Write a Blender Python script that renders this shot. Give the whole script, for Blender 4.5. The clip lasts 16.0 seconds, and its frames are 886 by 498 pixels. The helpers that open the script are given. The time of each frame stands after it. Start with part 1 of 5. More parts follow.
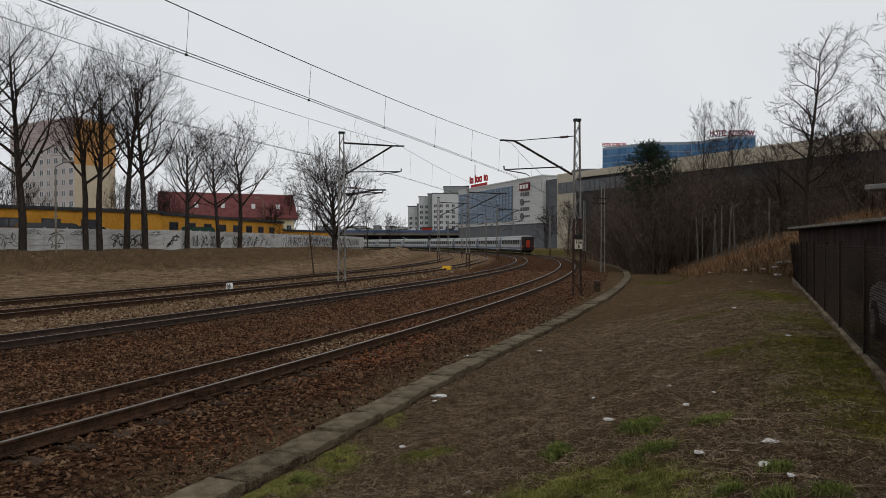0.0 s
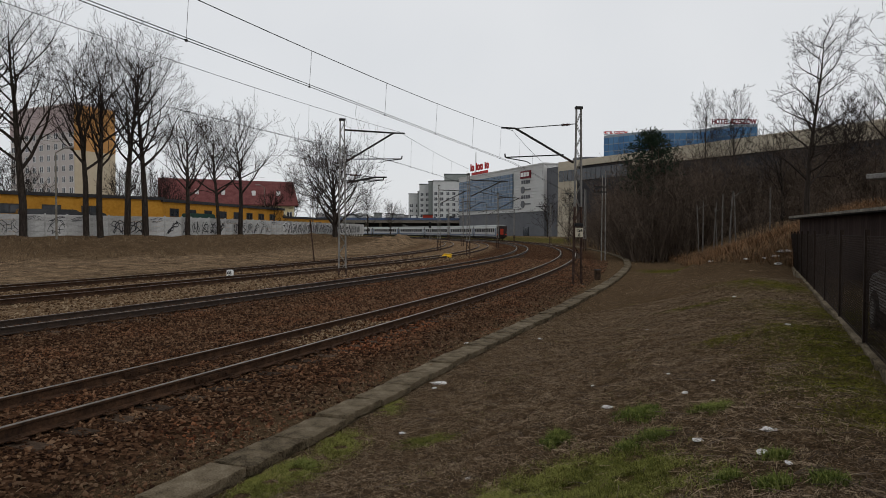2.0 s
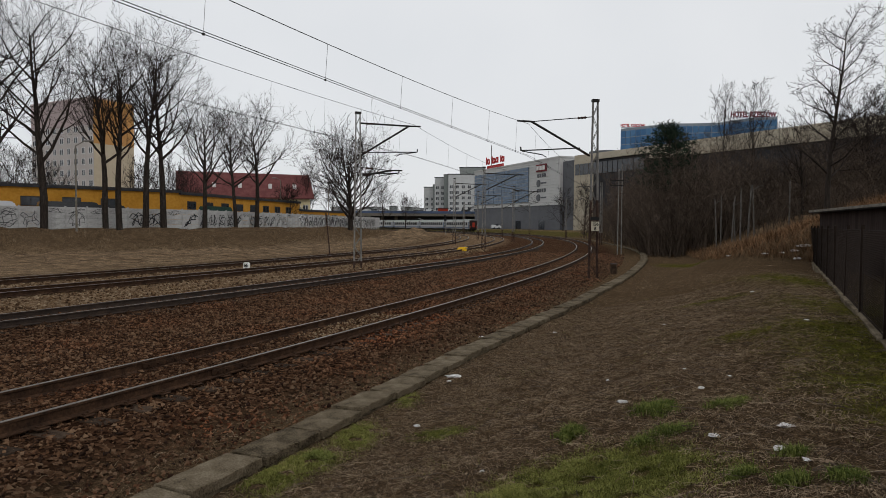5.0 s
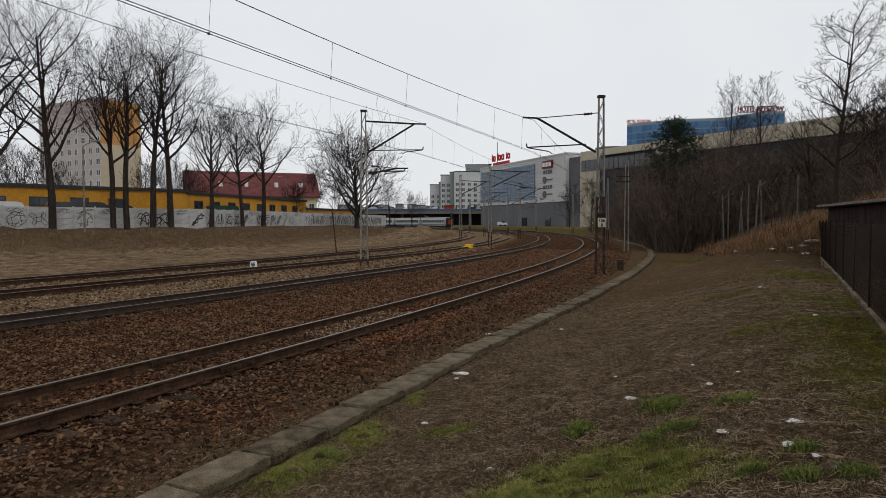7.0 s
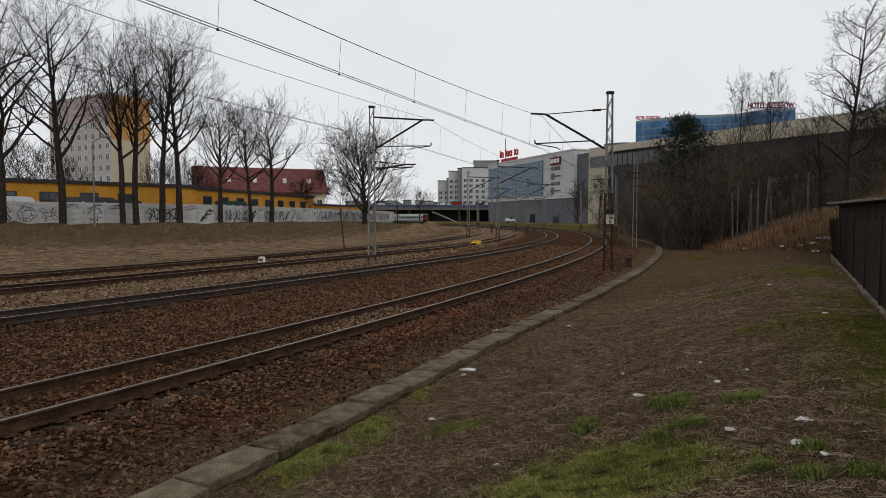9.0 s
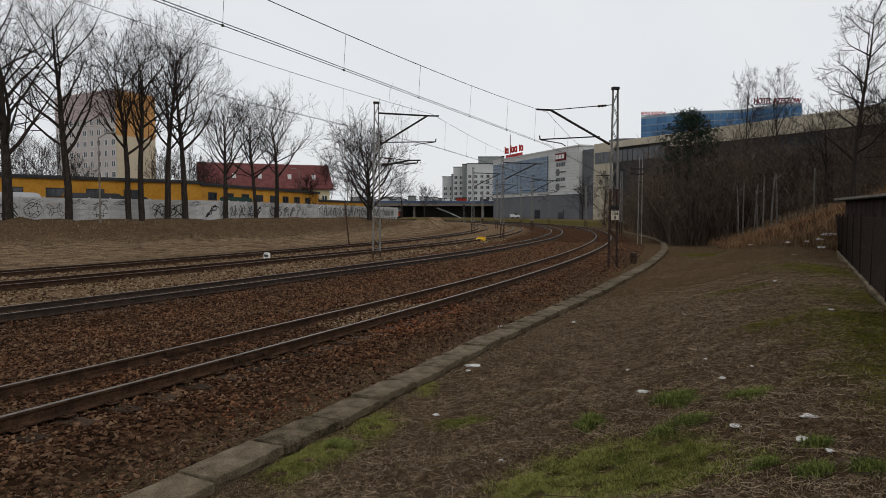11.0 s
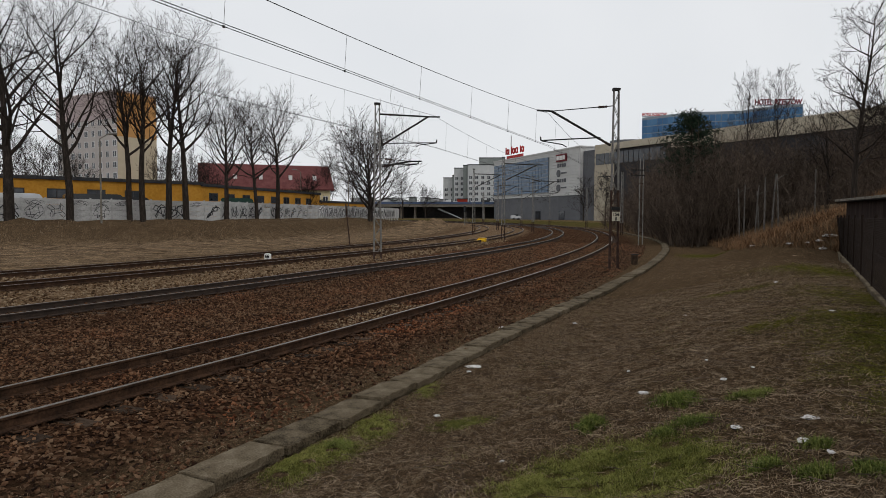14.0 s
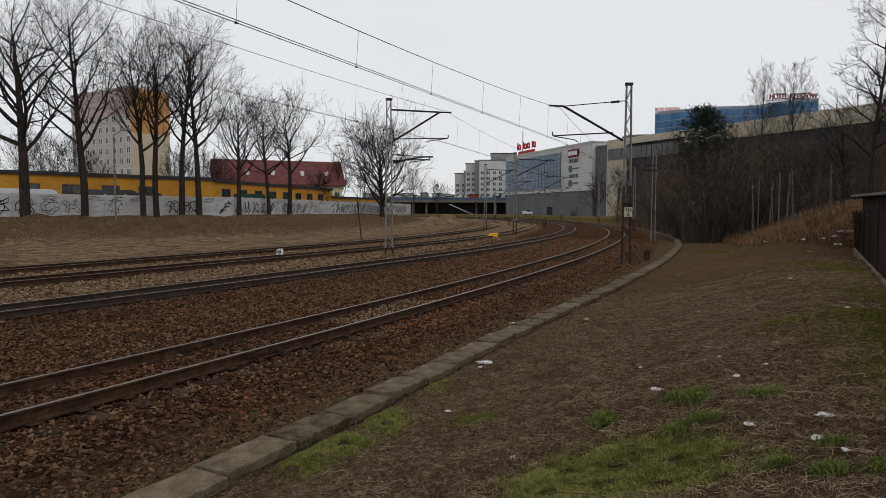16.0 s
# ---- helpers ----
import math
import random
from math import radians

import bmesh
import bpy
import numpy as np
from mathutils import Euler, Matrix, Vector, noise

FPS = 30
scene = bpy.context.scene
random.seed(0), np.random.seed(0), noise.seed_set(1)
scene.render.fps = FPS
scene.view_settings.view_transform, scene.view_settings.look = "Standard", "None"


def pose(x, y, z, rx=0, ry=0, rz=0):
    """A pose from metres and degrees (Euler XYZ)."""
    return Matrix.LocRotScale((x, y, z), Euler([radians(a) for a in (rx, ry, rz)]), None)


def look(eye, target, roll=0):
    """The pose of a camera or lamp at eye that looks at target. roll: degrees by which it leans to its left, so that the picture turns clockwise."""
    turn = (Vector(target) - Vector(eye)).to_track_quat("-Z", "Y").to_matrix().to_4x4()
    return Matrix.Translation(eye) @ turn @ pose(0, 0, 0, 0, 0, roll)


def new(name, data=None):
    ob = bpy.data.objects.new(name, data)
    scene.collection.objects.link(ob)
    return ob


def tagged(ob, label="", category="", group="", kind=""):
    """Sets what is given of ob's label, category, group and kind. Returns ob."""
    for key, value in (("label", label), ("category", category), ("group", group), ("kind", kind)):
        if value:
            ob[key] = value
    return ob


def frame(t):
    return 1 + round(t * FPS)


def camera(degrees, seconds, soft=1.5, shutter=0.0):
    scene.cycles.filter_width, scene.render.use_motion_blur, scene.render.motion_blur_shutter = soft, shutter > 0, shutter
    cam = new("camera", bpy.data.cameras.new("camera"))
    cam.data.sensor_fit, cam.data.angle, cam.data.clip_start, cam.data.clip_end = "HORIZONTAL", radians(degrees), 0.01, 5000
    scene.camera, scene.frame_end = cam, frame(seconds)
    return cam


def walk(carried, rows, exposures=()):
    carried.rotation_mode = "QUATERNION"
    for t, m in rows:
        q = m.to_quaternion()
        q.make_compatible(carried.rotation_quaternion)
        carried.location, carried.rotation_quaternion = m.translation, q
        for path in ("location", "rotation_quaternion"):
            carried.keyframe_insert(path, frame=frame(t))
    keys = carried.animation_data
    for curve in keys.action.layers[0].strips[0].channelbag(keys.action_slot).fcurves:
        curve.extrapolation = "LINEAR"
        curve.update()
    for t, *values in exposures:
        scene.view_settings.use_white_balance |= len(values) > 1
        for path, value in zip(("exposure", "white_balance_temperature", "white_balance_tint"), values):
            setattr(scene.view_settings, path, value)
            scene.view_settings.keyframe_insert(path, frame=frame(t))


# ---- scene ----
H = 2.3                                   # camera height over the rail heads (z = 0)
CX, CY, R0 = -275.1, 125.5, 293.9         # centre and radius of the railway curve


def aim(yaw, pitch, roll):
    return pose(0, 0, H, 0, 0, yaw) @ pose(0, 0, 0, 90 + pitch) @ pose(0, 0, 0, 0, 0, -roll)


cam = camera(67.65, 16.0, soft=0.7)
VIEW = [(0, 0, -0.465, 0), (0.5, 0.018, -0.645, 0.034), (1, -0.156, -0.793, -0.116), (1.5, -0.110, -1.035, -0.208),
        (2, 0.038, -1.531, -0.230), (2.5, 0.396, -1.568, -0.195), (3, 0.523, -1.778, -0.247), (3.5, 0.484, -2.014, -0.339),
        (4, 0.819, -2.023, -0.491), (6.5, 1.815, -2.266, -0.039), (7, 1.904, -2.331, 0.029), (7.5, 2.280, -2.522, -0.118),
        (8, 2.616, -2.408, -0.216), (8.5, 2.603, -2.589, -0.145), (9, 2.565, -2.661, -0.139), (11.5, 3.259, -3.040, -0.097),
        (12, 3.551, -2.872, 0.023), (12.5, 2.937, -2.763, -0.061), (13, 2.919, -2.944, -0.146), (13.5, 2.919, -2.927, -0.265),
        (14, 3.042, -2.923, -0.191), (14.5, 3.490, -3.015, -0.068), (15, 3.915, -2.915, 0.013), (15.5, 3.899, -3.067, -0.091),
        (16, 4.031, -3.306, -0.183)]
walk(cam, [(t, aim(a, b, c)) for t, a, b, c in VIEW], exposures=[(0, 0.04), (3.5, 0.01), (6.5, 0.14), (16, 0.12)])

# ---- sky and light: a bright overcast day ----
world = bpy.data.worlds.new("overcast_sky")
scene.world = world
world.use_nodes = True
wn, wl = world.node_tree.nodes, world.node_tree.links
wn.clear()
sky = wn.new("ShaderNodeTexSky")
sky.sky_type, sky.sun_disc = "NISHITA", False
sky.sun_elevation, sky.sun_rotation = radians(40), radians(150)
sky.air_density, sky.dust_density = 1.0, 3.0
grey = wn.new("ShaderNodeMixRGB")
grey.inputs[0].default_value = 0.93
cloud_pos = wn.new("ShaderNodeTexCoord")
cloud = wn.new("ShaderNodeTexNoise")
cloud.inputs["Scale"].default_value, cloud.inputs["Detail"].default_value = 1.6, 5
cloud_ramp = wn.new("ShaderNodeValToRGB")
cloud_ramp.color_ramp.elements[0].position, cloud_ramp.color_ramp.elements[0].color = 0.3, (6.45, 6.65, 6.9, 1)
cloud_ramp.color_ramp.elements[1].position, cloud_ramp.color_ramp.elements[1].color = 0.7, (7.4, 7.5, 7.65, 1)
back = wn.new("ShaderNodeBackground")
back.inputs[1].default_value = 0.105
wout = wn.new("ShaderNodeOutputWorld")
wl.new(cloud_pos.outputs["Generated"], cloud.inputs["Vector"])
wl.new(cloud.outputs["Fac"], cloud_ramp.inputs[0])
wl.new(sky.outputs[0], grey.inputs[1])
wl.new(cloud_ramp.outputs[0], grey.inputs[2])
wl.new(grey.outputs[0], back.inputs[0])
wl.new(back.outputs[0], wout.inputs[0])
sun = new("sun", bpy.data.lights.new("sun", "SUN"))
sun.data.energy, sun.data.angle, sun.data.color = 0.5, radians(25), (1.0, 0.97, 0.93)
sun.matrix_world = look((0, 0, 50), (-22, 38, 0))


# ---- materials ----
def mat(name, colors, scale=4.0, rough=0.85, metal=0.0, bump=0.3, detail=6.0, fine=6.0, ior=None, stretch=(1, 1, 1), island=0.0,
        space="Object", spec=0.08):
    """A surface of two or three colours mixed by noise at two scales, with a bump."""
    m = bpy.data.materials.new(name)
    m.use_nodes = True
    nt = m.node_tree
    n, l = nt.nodes, nt.links
    b = n["Principled BSDF"]
    pos = n.new("ShaderNodeTexCoord")
    mp = n.new("ShaderNodeMapping")
    mp.inputs["Scale"].default_value = stretch
    l.new(pos.outputs[space], mp.inputs[0])
    big = n.new("ShaderNodeTexNoise")
    big.inputs["Scale"].default_value, big.inputs["Detail"].default_value = scale, detail
    small = n.new("ShaderNodeTexNoise")
    small.inputs["Scale"].default_value, small.inputs["Detail"].default_value = scale * fine, 4
    l.new(mp.outputs[0], big.inputs["Vector"])
    l.new(mp.outputs[0], small.inputs["Vector"])
    mix = n.new("ShaderNodeMath")
    mix.operation = "MULTIPLY_ADD"
    mix.inputs[1].default_value = 0.45
    l.new(small.outputs["Fac"], mix.inputs[0])
    half = n.new("ShaderNodeMath")
    half.operation = "MULTIPLY"
    half.inputs[1].default_value = 0.55
    l.new(big.outputs["Fac"], half.inputs[0])
    l.new(half.outputs[0], mix.inputs[2])
    fac = mix
    if island:
        geo = n.new("ShaderNodeNewGeometry")
        oi = n.new("ShaderNodeObjectInfo")
        both = n.new("ShaderNodeMath")
        both.operation = "ADD"
        l.new(geo.outputs["Random Per Island"], both.inputs[0])
        l.new(oi.outputs["Random"], both.inputs[1])
        fr = n.new("ShaderNodeMath")
        fr.operation = "FRACT"
        l.new(both.outputs[0], fr.inputs[0])
        off = n.new("ShaderNodeMath")
        off.operation = "MULTIPLY_ADD"
        off.inputs[1].default_value, off.inputs[2].default_value = island, -island / 2
        l.new(fr.outputs[0], off.inputs[0])
        add = n.new("ShaderNodeMath")
        add.operation = "ADD"
        l.new(mix.outputs[0], add.inputs[0])
        l.new(off.outputs[0], add.inputs[1])
        fac = add
    ramp = n.new("ShaderNodeValToRGB")
    k = len(colors)
    e = ramp.color_ramp.elements
    while len(e) < k:
        e.new(0.5)
    for i, c in enumerate(colors):
        e[i].position = 0.36 + 0.28 * i / max(1, k - 1)
        e[i].color = (*c, 1)
    l.new(fac.outputs[0], ramp.inputs[0])
    l.new(ramp.outputs[0], b.inputs["Base Color"])
    b.inputs["Roughness"].default_value, b.inputs["Metallic"].default_value = rough, metal
    b.inputs["Specular IOR Level"].default_value = spec
    if bump:
        bp = n.new("ShaderNodeBump")
        bp.inputs["Strength"].default_value, bp.inputs["Distance"].default_value = bump, 0.02
        l.new(small.outputs["Fac"], bp.inputs["Height"])
        l.new(bp.outputs[0], b.inputs["Normal"])
    return m


def emission(name, color, strength):
    m = bpy.data.materials.new(name)
    m.use_nodes = True
    b = m.node_tree.nodes["Principled BSDF"]
    b.inputs["Base Color"].default_value = (*color, 1)
    b.inputs["Emission Color"].default_value = (*color, 1)
    b.inputs["Emission Strength"].default_value = strength
    return m


M = {
    "rail": mat("rusty_rail", [(.018, .010, .006), (.04, .021, .012), (.075, .04, .022)], 5, .8, 0, spec=.12),
    "rail_dark": mat("dark_greasy_rail", [(.016, .010, .007), (.03, .019, .013), (.052, .032, .021)], 5, .7, 0, spec=.3),
    "railtop": mat("worn_rail_head", [(.06, .046, .034), (.14, .112, .088)], 6, .38, .45, .05, spec=.3),
    "sleeper": mat("oiled_wooden_sleeper", [(.018, .012, .008), (.04, .026, .017), (.075, .05, .034)], 6, .9, 0, .6, stretch=(1, 6, 1), island=.2),
    "stone": mat("rusty_ballast_stone", [(.024, .0125, .0075), (.078, .038, .020), (.125, .065, .034), (.16, .098, .058)], 3, .95, 0, .4, island=.36),
    "stone_tan": mat("tan_ballast_stone", [(.045, .025, .013), (.115, .068, .035), (.18, .118, .066), (.25, .185, .12)], 3, .95, 0, .4, island=.42),
    "concrete": mat("weathered_concrete", [(.09, .078, .062), (.16, .145, .12), (.24, .22, .19)], 3, .92, 0, .5),
    "slab": mat("mossy_concrete_slab", [(.027, .02, .011), (.088, .068, .043), (.135, .107, .071), (.185, .151, .106)], 4, .95, 0, .9, island=.1, fine=13),
    "panel": mat("grey_concrete_panel", [(.27, .268, .26), (.38, .378, .37), (.46, .457, .45)], 1.2, .9, 0, .25, island=.12),
    "graffiti": mat("black_spray_paint", [(.012, .012, .014), (.03, .03, .034)], 5, .6),
    "graffiti_white": mat("white_spray_paint", [(.62, .62, .62), (.75, .75, .75)], 5, .6),
    "graffiti_red": mat("dark_red_spray_paint", [(.25, .05, .05), (.35, .09, .08)], 5, .6),
    "steel": mat("galvanised_mast_steel", [(.09, .085, .078), (.165, .157, .145), (.225, .215, .2)], 3, .7, 0, .1, spec=.3),
    "steel_rust": mat("rusty_mast_steel", [(.024, .014, .011), (.05, .029, .022), (.085, .056, .044)], 4, .85, .2, .2),
    "dark_steel": mat("dark_painted_steel", [(.018, .018, .018), (.035, .033, .03)], 6, .55, .5, .1),
    "wire": mat("overhead_wire_copper", [(.02, .02, .02), (.045, .042, .04)], 5, .5, .6, 0),
    "insulator": mat("brown_glazed_insulator", [(.03, .015, .01), (.05, .025, .02)], 5, .25),
    "bark": mat("dark_bark", [(.014, .011, .009), (.03, .024, .02), (.055, .044, .037)], 7, .95, 0, .8, stretch=(1, 1, .25)),
    "twig": mat("bare_twig", [(.016, .012, .01), (.034, .026, .022)], 5, .95, 0, 0),
    "twig_brown": mat("brown_shrub_twig", [(.045, .033, .025), (.085, .063, .048), (.125, .096, .074)], 2, .95, 0, 0, island=.3),
    "birch": mat("pale_stem_bark", [(.05, .045, .04), (.17, .155, .14)], 5, .9, 0, .3, stretch=(1, 1, .5)),
    "needle": mat("dark_conifer_needle", [(.012, .022, .014), (.025, .04, .024)], 3, .9, 0, 0, island=.3),
    "yellow": mat("ochre_render", [(.40, .19, .025), (.50, .24, .035), (.56, .29, .05)], .5, .9, 0, .2),
    "roof_dark": mat("bitumen_roof_edge", [(.03, .03, .033), (.06, .058, .058)], 2, .85),
    "red_roof": mat("red_roof_tile", [(.08, .026, .026), (.12, .042, .04), (.15, .058, .055)], 1.0, .8, 0, .4, island=.2),
    "cream": mat("cream_render", [(.50, .42, .25), (.60, .52, .33)], .6, .9, 0, .2),
    "tower_white": mat("pale_pink_render", [(.40, .365, .345), (.47, .43, .41)], .15, .9, 0, .1),
    "tower_orange": mat("orange_render", [(.42, .22, .08), (.48, .26, .10)], .15, .9, 0, .1),
    "tower_pink": mat("mauve_render", [(.38, .31, .305), (.44, .36, .355)], .15, .9, 0, .1),
    "tower_cream": mat("pale_cream_render", [(.44, .37, .27), (.50, .43, .32)], .15, .9, 0, .1),
    "block_white": mat("white_block_render", [(.42, .43, .43), (.52, .53, .53)], .1, .9, 0, .1),
    "block_grey": mat("grey_green_render", [(.20, .22, .21), (.26, .28, .27)], .1, .9, 0, .1),
    "glass": mat("dark_window_glass", [(.02, .024, .03), (.045, .05, .06)], .4, .12, 0, 0, island=.25, spec=.6),
    "blue_glass": mat("blue_facade_glass", [(.04, .085, .15), (.075, .14, .23)], .05, .18, 0, 0, island=.35, spec=.4),
    "hotel_glass": mat("deep_blue_curtain_wall", [(.04, .11, .22), (.075, .17, .3)], .05, .3, 0, 0, island=.25, spec=.2),
    "frame_white": mat("white_window_frame", [(.6, .6, .6), (.7, .7, .7)], 2, .5, 0, 0),
    "mullion": mat("grey_aluminium", [(.16, .19, .22), (.24, .27, .30)], 2, .45, .5, 0),
    "clad_white": mat("white_metal_cladding", [(.46, .46, .45), (.54, .54, .53)], .05, .6, 0, .05, island=.08),
    "clad_grey": mat("slate_grey_cladding", [(.105, .108, .118), (.14, .143, .153)], .08, .7, 0, .05, island=.1),
    "clad_dark": mat("dark_grey_garage_wall", [(.034, .034, .037), (.055, .055, .06)], .08, .85, 0, .05, island=.1),
    "beige": mat("beige_stone_cladding", [(.40, .35, .27), (.48, .43, .34)], .1, .8, 0, .05, island=.1),
    "sign_red": mat("red_sign_letter", [(.34, .03, .03), (.42, .045, .045)], 2, .5, 0, 0),
    "sign_dark": mat("dark_red_sign_letter", [(.12, .02, .025), (.17, .03, .035)], 2, .5, 0, 0),
    "white": mat("white_enamel", [(.62, .62, .60), (.78, .78, .76)], 6, .5, 0, 0, spec=.3),
    "black": mat("black_paint", [(.012, .012, .012), (.02, .02, .02)], 6, .6, 0, 0),
    "ivory": mat("ivory_enamel_plate", [(.36, .33, .25), (.48, .44, .35)], 6, .5, 0, 0),
    "plastic_yellow": mat("yellow_point_machine_paint", [(.62, .36, .02), (.75, .46, .03)], 6, .5, 0, .1),
    "paper": mat("crumpled_white_litter", [(.42, .41, .4), (.68, .67, .66)], 9, .8, 0, .5),
    "cardboard": mat("damp_cardboard", [(.2, .14, .09), (.3, .22, .15)], 9, .9, 0, .4),
    "shed": mat("dark_brown_shed_boards", [(.018, .012, .011), (.034, .023, .02), (.05, .035, .03)], 3, .9, 0, .5, stretch=(1, 1, .1), island=.2),
    "mesh": mat("rusty_dark_wire_mesh", [(.016, .011, .009), (.034, .024, .019)], 8, .8, .3, 0),
    "coach": mat("light_grey_coach_paint", [(.36, .365, .35), (.43, .435, .42)], .4, .5, 0, 0, spec=.3),
    "coach_blue": mat("blue_grey_coach_band", [(.10, .13, .19), (.14, .17, .23)], .4, .5, 0, 0),
    "coach_roof": mat("grey_coach_roof", [(.24, .25, .24), (.32, .33, .32)], .4, .6, 0, 0),
    "under": mat("sooty_underframe", [(.018, .017, .016), (.04, .035, .03)], 2, .8, .2, .1),
    "coach_end": mat("dark_coach_end", [(.02, .014, .014), (.04, .028, .026)], 2, .7, 0, 0),
    "coach_red": mat("red_end_door_panel", [(.22, .025, .015), (.3, .04, .02)], 2, .6, 0, 0),
    "red_lamp": emission("red_tail_light", (1, .05, .02), .25),
    "car_white": mat("white_car_paint", [(.55, .56, .57), (.62, .63, .64)], 1, .25, 0, 0, spec=.6),
    "car_silver": mat("silver_car_paint", [(.2, .2, .205), (.26, .26, .265)], 1, .3, .3, 0, spec=.5),
    "car_dark": mat("dark_car_paint", [(.02, .022, .026), (.035, .037, .04)], 1, .25, 0, 0, spec=.6),
    "rubber": mat("black_rubber", [(.012, .012, .012), (.025, .025, .025)], 9, .85),
    "blue_bridge": mat("blue_grey_bridge_rail", [(.06, .09, .16), (.09, .12, .2)], .3, .6, .2, 0),
    "green_cloth": mat("dark_green_tarpaulin", [(.02, .05, .04), (.04, .08, .065)], 1, .7, 0, .2),
    "far": mat("distant_roofs", [(.22, .22, .22), (.32, .31, .31)], .1, .9, 0, 0, island=.3),
    "grass": mat("moss_green_grass_blade", [(.06, .064, .012), (.14, .145, .032), (.225, .215, .064)], 1.5, .8, 0, 0, island=.3),
    "grass_fresh": mat("fresh_green_grass_blade", [(.05, .066, .012), (.108, .13, .028), (.185, .195, .056)], 1.5, .8, 0, 0, island=.3),
    "moss_blade": mat("yellow_green_moss", [(.048, .047, .007), (.095, .09, .013), (.155, .14, .024)], 1.5, .9, 0, 0, island=.3),
    "stalk": mat("dead_weed_stalk", [(.03, .019, .011), (.105, .07, .043), (.19, .134, .084), (.31, .236, .16)], 1.5, .9, 0, 0, island=.6),
    "straw": mat("dry_grass_blade", [(.05, .033, .022), (.15, .104, .066), (.275, .21, .143)], 1.5, .9, 0, 0, island=.6),
    "rust_grass": mat("russet_dry_grass", [(.06, .032, .016), (.15, .08, .038), (.24, .145, .078)], 1.5, .9, 0, 0, island=.4),
}


# ---- plan of the railway ----
GRID = np.arange(-45, 95, 0.25)


def line(*nodes):
    """Offset from the main curve, smooth along the angle round its centre."""
    a = np.interp(GRID, [n[0] for n in nodes], [n[1] for n in nodes])
    k = np.exp(-np.linspace(-2, 2, 9) ** 2)
    pad = np.r_[[a[0]] * 4, a, [a[-1]] * 4]
    return np.convolve(pad, k / k.sum(), "valid")


TRACKS = [line((-40, .05), (-22, .05), (-18, -.08), (-12, -.28), (-5, -.45), (90, -.4)),
          line((-30, -8.5), (-26, -8.25), (-22.4, -7.65), (-20, -7.2), (-17, -6.4), (-13, -5.85), (-8, -5.87), (90, -5.6)),
          line((-30, -15.2), (-26, -14.7), (-21.6, -13.9), (-19, -13.35), (-17, -12.75), (-15, -12.1), (-12, -11.75), (-5.5, -11.7), (90, -11)),
          line((-30, -20), (-26, -19.4), (-21, -18.3), (-18, -17.8), (-15, -17.3), (-10, -17.2), (-1, -17.7), (90, -17))]
KERB = line((-40, 3.9), (-23.5, 3.58), (-22.9, 3.5), (-22, 3.40), (-21.4, 3.45), (-20.7, 3.68), (-19.4, 3.88), (-17.5, 4.3), (-14.8, 4.85), (-12.5, 5.05), (-11.3, 4.9), (-7, 3.9), (90, 3.9))


def spot(phi, off):
    """World x, y at the angle phi (degrees) and the offset off from the main curve."""
    return CX + (R0 + off) * math.cos(radians(phi)), CY + (R0 + off) * math.sin(radians(phi))


def along(track, phi):
    return float(np.interp(phi, GRID, track))


WALL = [(-75, 16.0), (-42.3, 56.0), (-28.7, 72.5), (-18.9, 135.0), (-18, 150)]


def smooth(a, b, v):
    t = np.clip((v - a) / (b - a), 0, 1)
    return t * t * (3 - 2 * t)


def wall_distance(x, y):
    """Distance from the concrete wall's line, positive on the railway's side."""
    best = np.full(np.shape(x), 1e9)
    side = np.zeros(np.shape(x))
    for (ax, ay), (bx, by) in zip(WALL[:-1], WALL[1:]):
        dx, dy = bx - ax, by - ay
        L = dx * dx + dy * dy
        t = np.clip(((x - ax) * dx + (y - ay) * dy) / L, 0, 1)
        d = np.hypot(x - ax - t * dx, y - ay - t * dy)
        s = np.sign((x - ax) * dy - (y - ay) * dx)
        side = np.where(d < best, s, side)
        best = np.minimum(best, d)
    return best * side


def lie(x, y):
    """Height of the ground."""
    x, y = np.asarray(x, float), np.asarray(y, float)
    rho = np.hypot(x - CX, y - CY) - R0
    phi = np.degrees(np.arctan2(y - CY, x - CX))
    k = np.interp(phi, GRID, KERB)
    z = -.25 - .15 * smooth(k - .1, k + .25, rho)
    z = z + np.clip((rho - k - .3) / 5.4, 0, 1) ** 1.15 * (1.14 - .95 * smooth(-20.5, -15, phi))
    z = z + .09 * np.exp(-((rho - k - .38) / .3) ** 2)
    toe = 12.6 - 5.3 * smooth(-19.4, -17.4, phi) + 1.0 * smooth(-17, -14.5, phi)
    bank = np.clip((rho - toe) / 9, 0, 1) * smooth(-20, -18, phi) * (1 - smooth(-1, 4, phi))
    z = z + bank * 3.5
    d = wall_distance(x, y)
    left = (1 - smooth(2.2, 9, d)) * 1.9 * (1 - smooth(120, 160, y))
    z = z + np.where(rho < -22, left, 0) * smooth(22, 26, -rho)
    mx, my = (rho + 26.5) / 4.2, (phi + 2.6) / 3.4
    z = z + 1.75 * np.exp(-mx * mx - my * my)
    z = z + .9 * smooth(6, 15, rho) * smooth(2, 6, phi)
    return z


def ground(x, y):
    return float(lie(np.array([x]), np.array([y]))[0])


# ---- mesh tools ----
def mesh_from(name, verts, faces, material=None):
    me = bpy.data.meshes.new(name)
    me.from_pydata([tuple(v) for v in verts], [], [tuple(f) for f in faces])
    for m in (material if isinstance(material, (list, tuple)) else [material]):
        if m:
            me.materials.append(M[m])
    return me


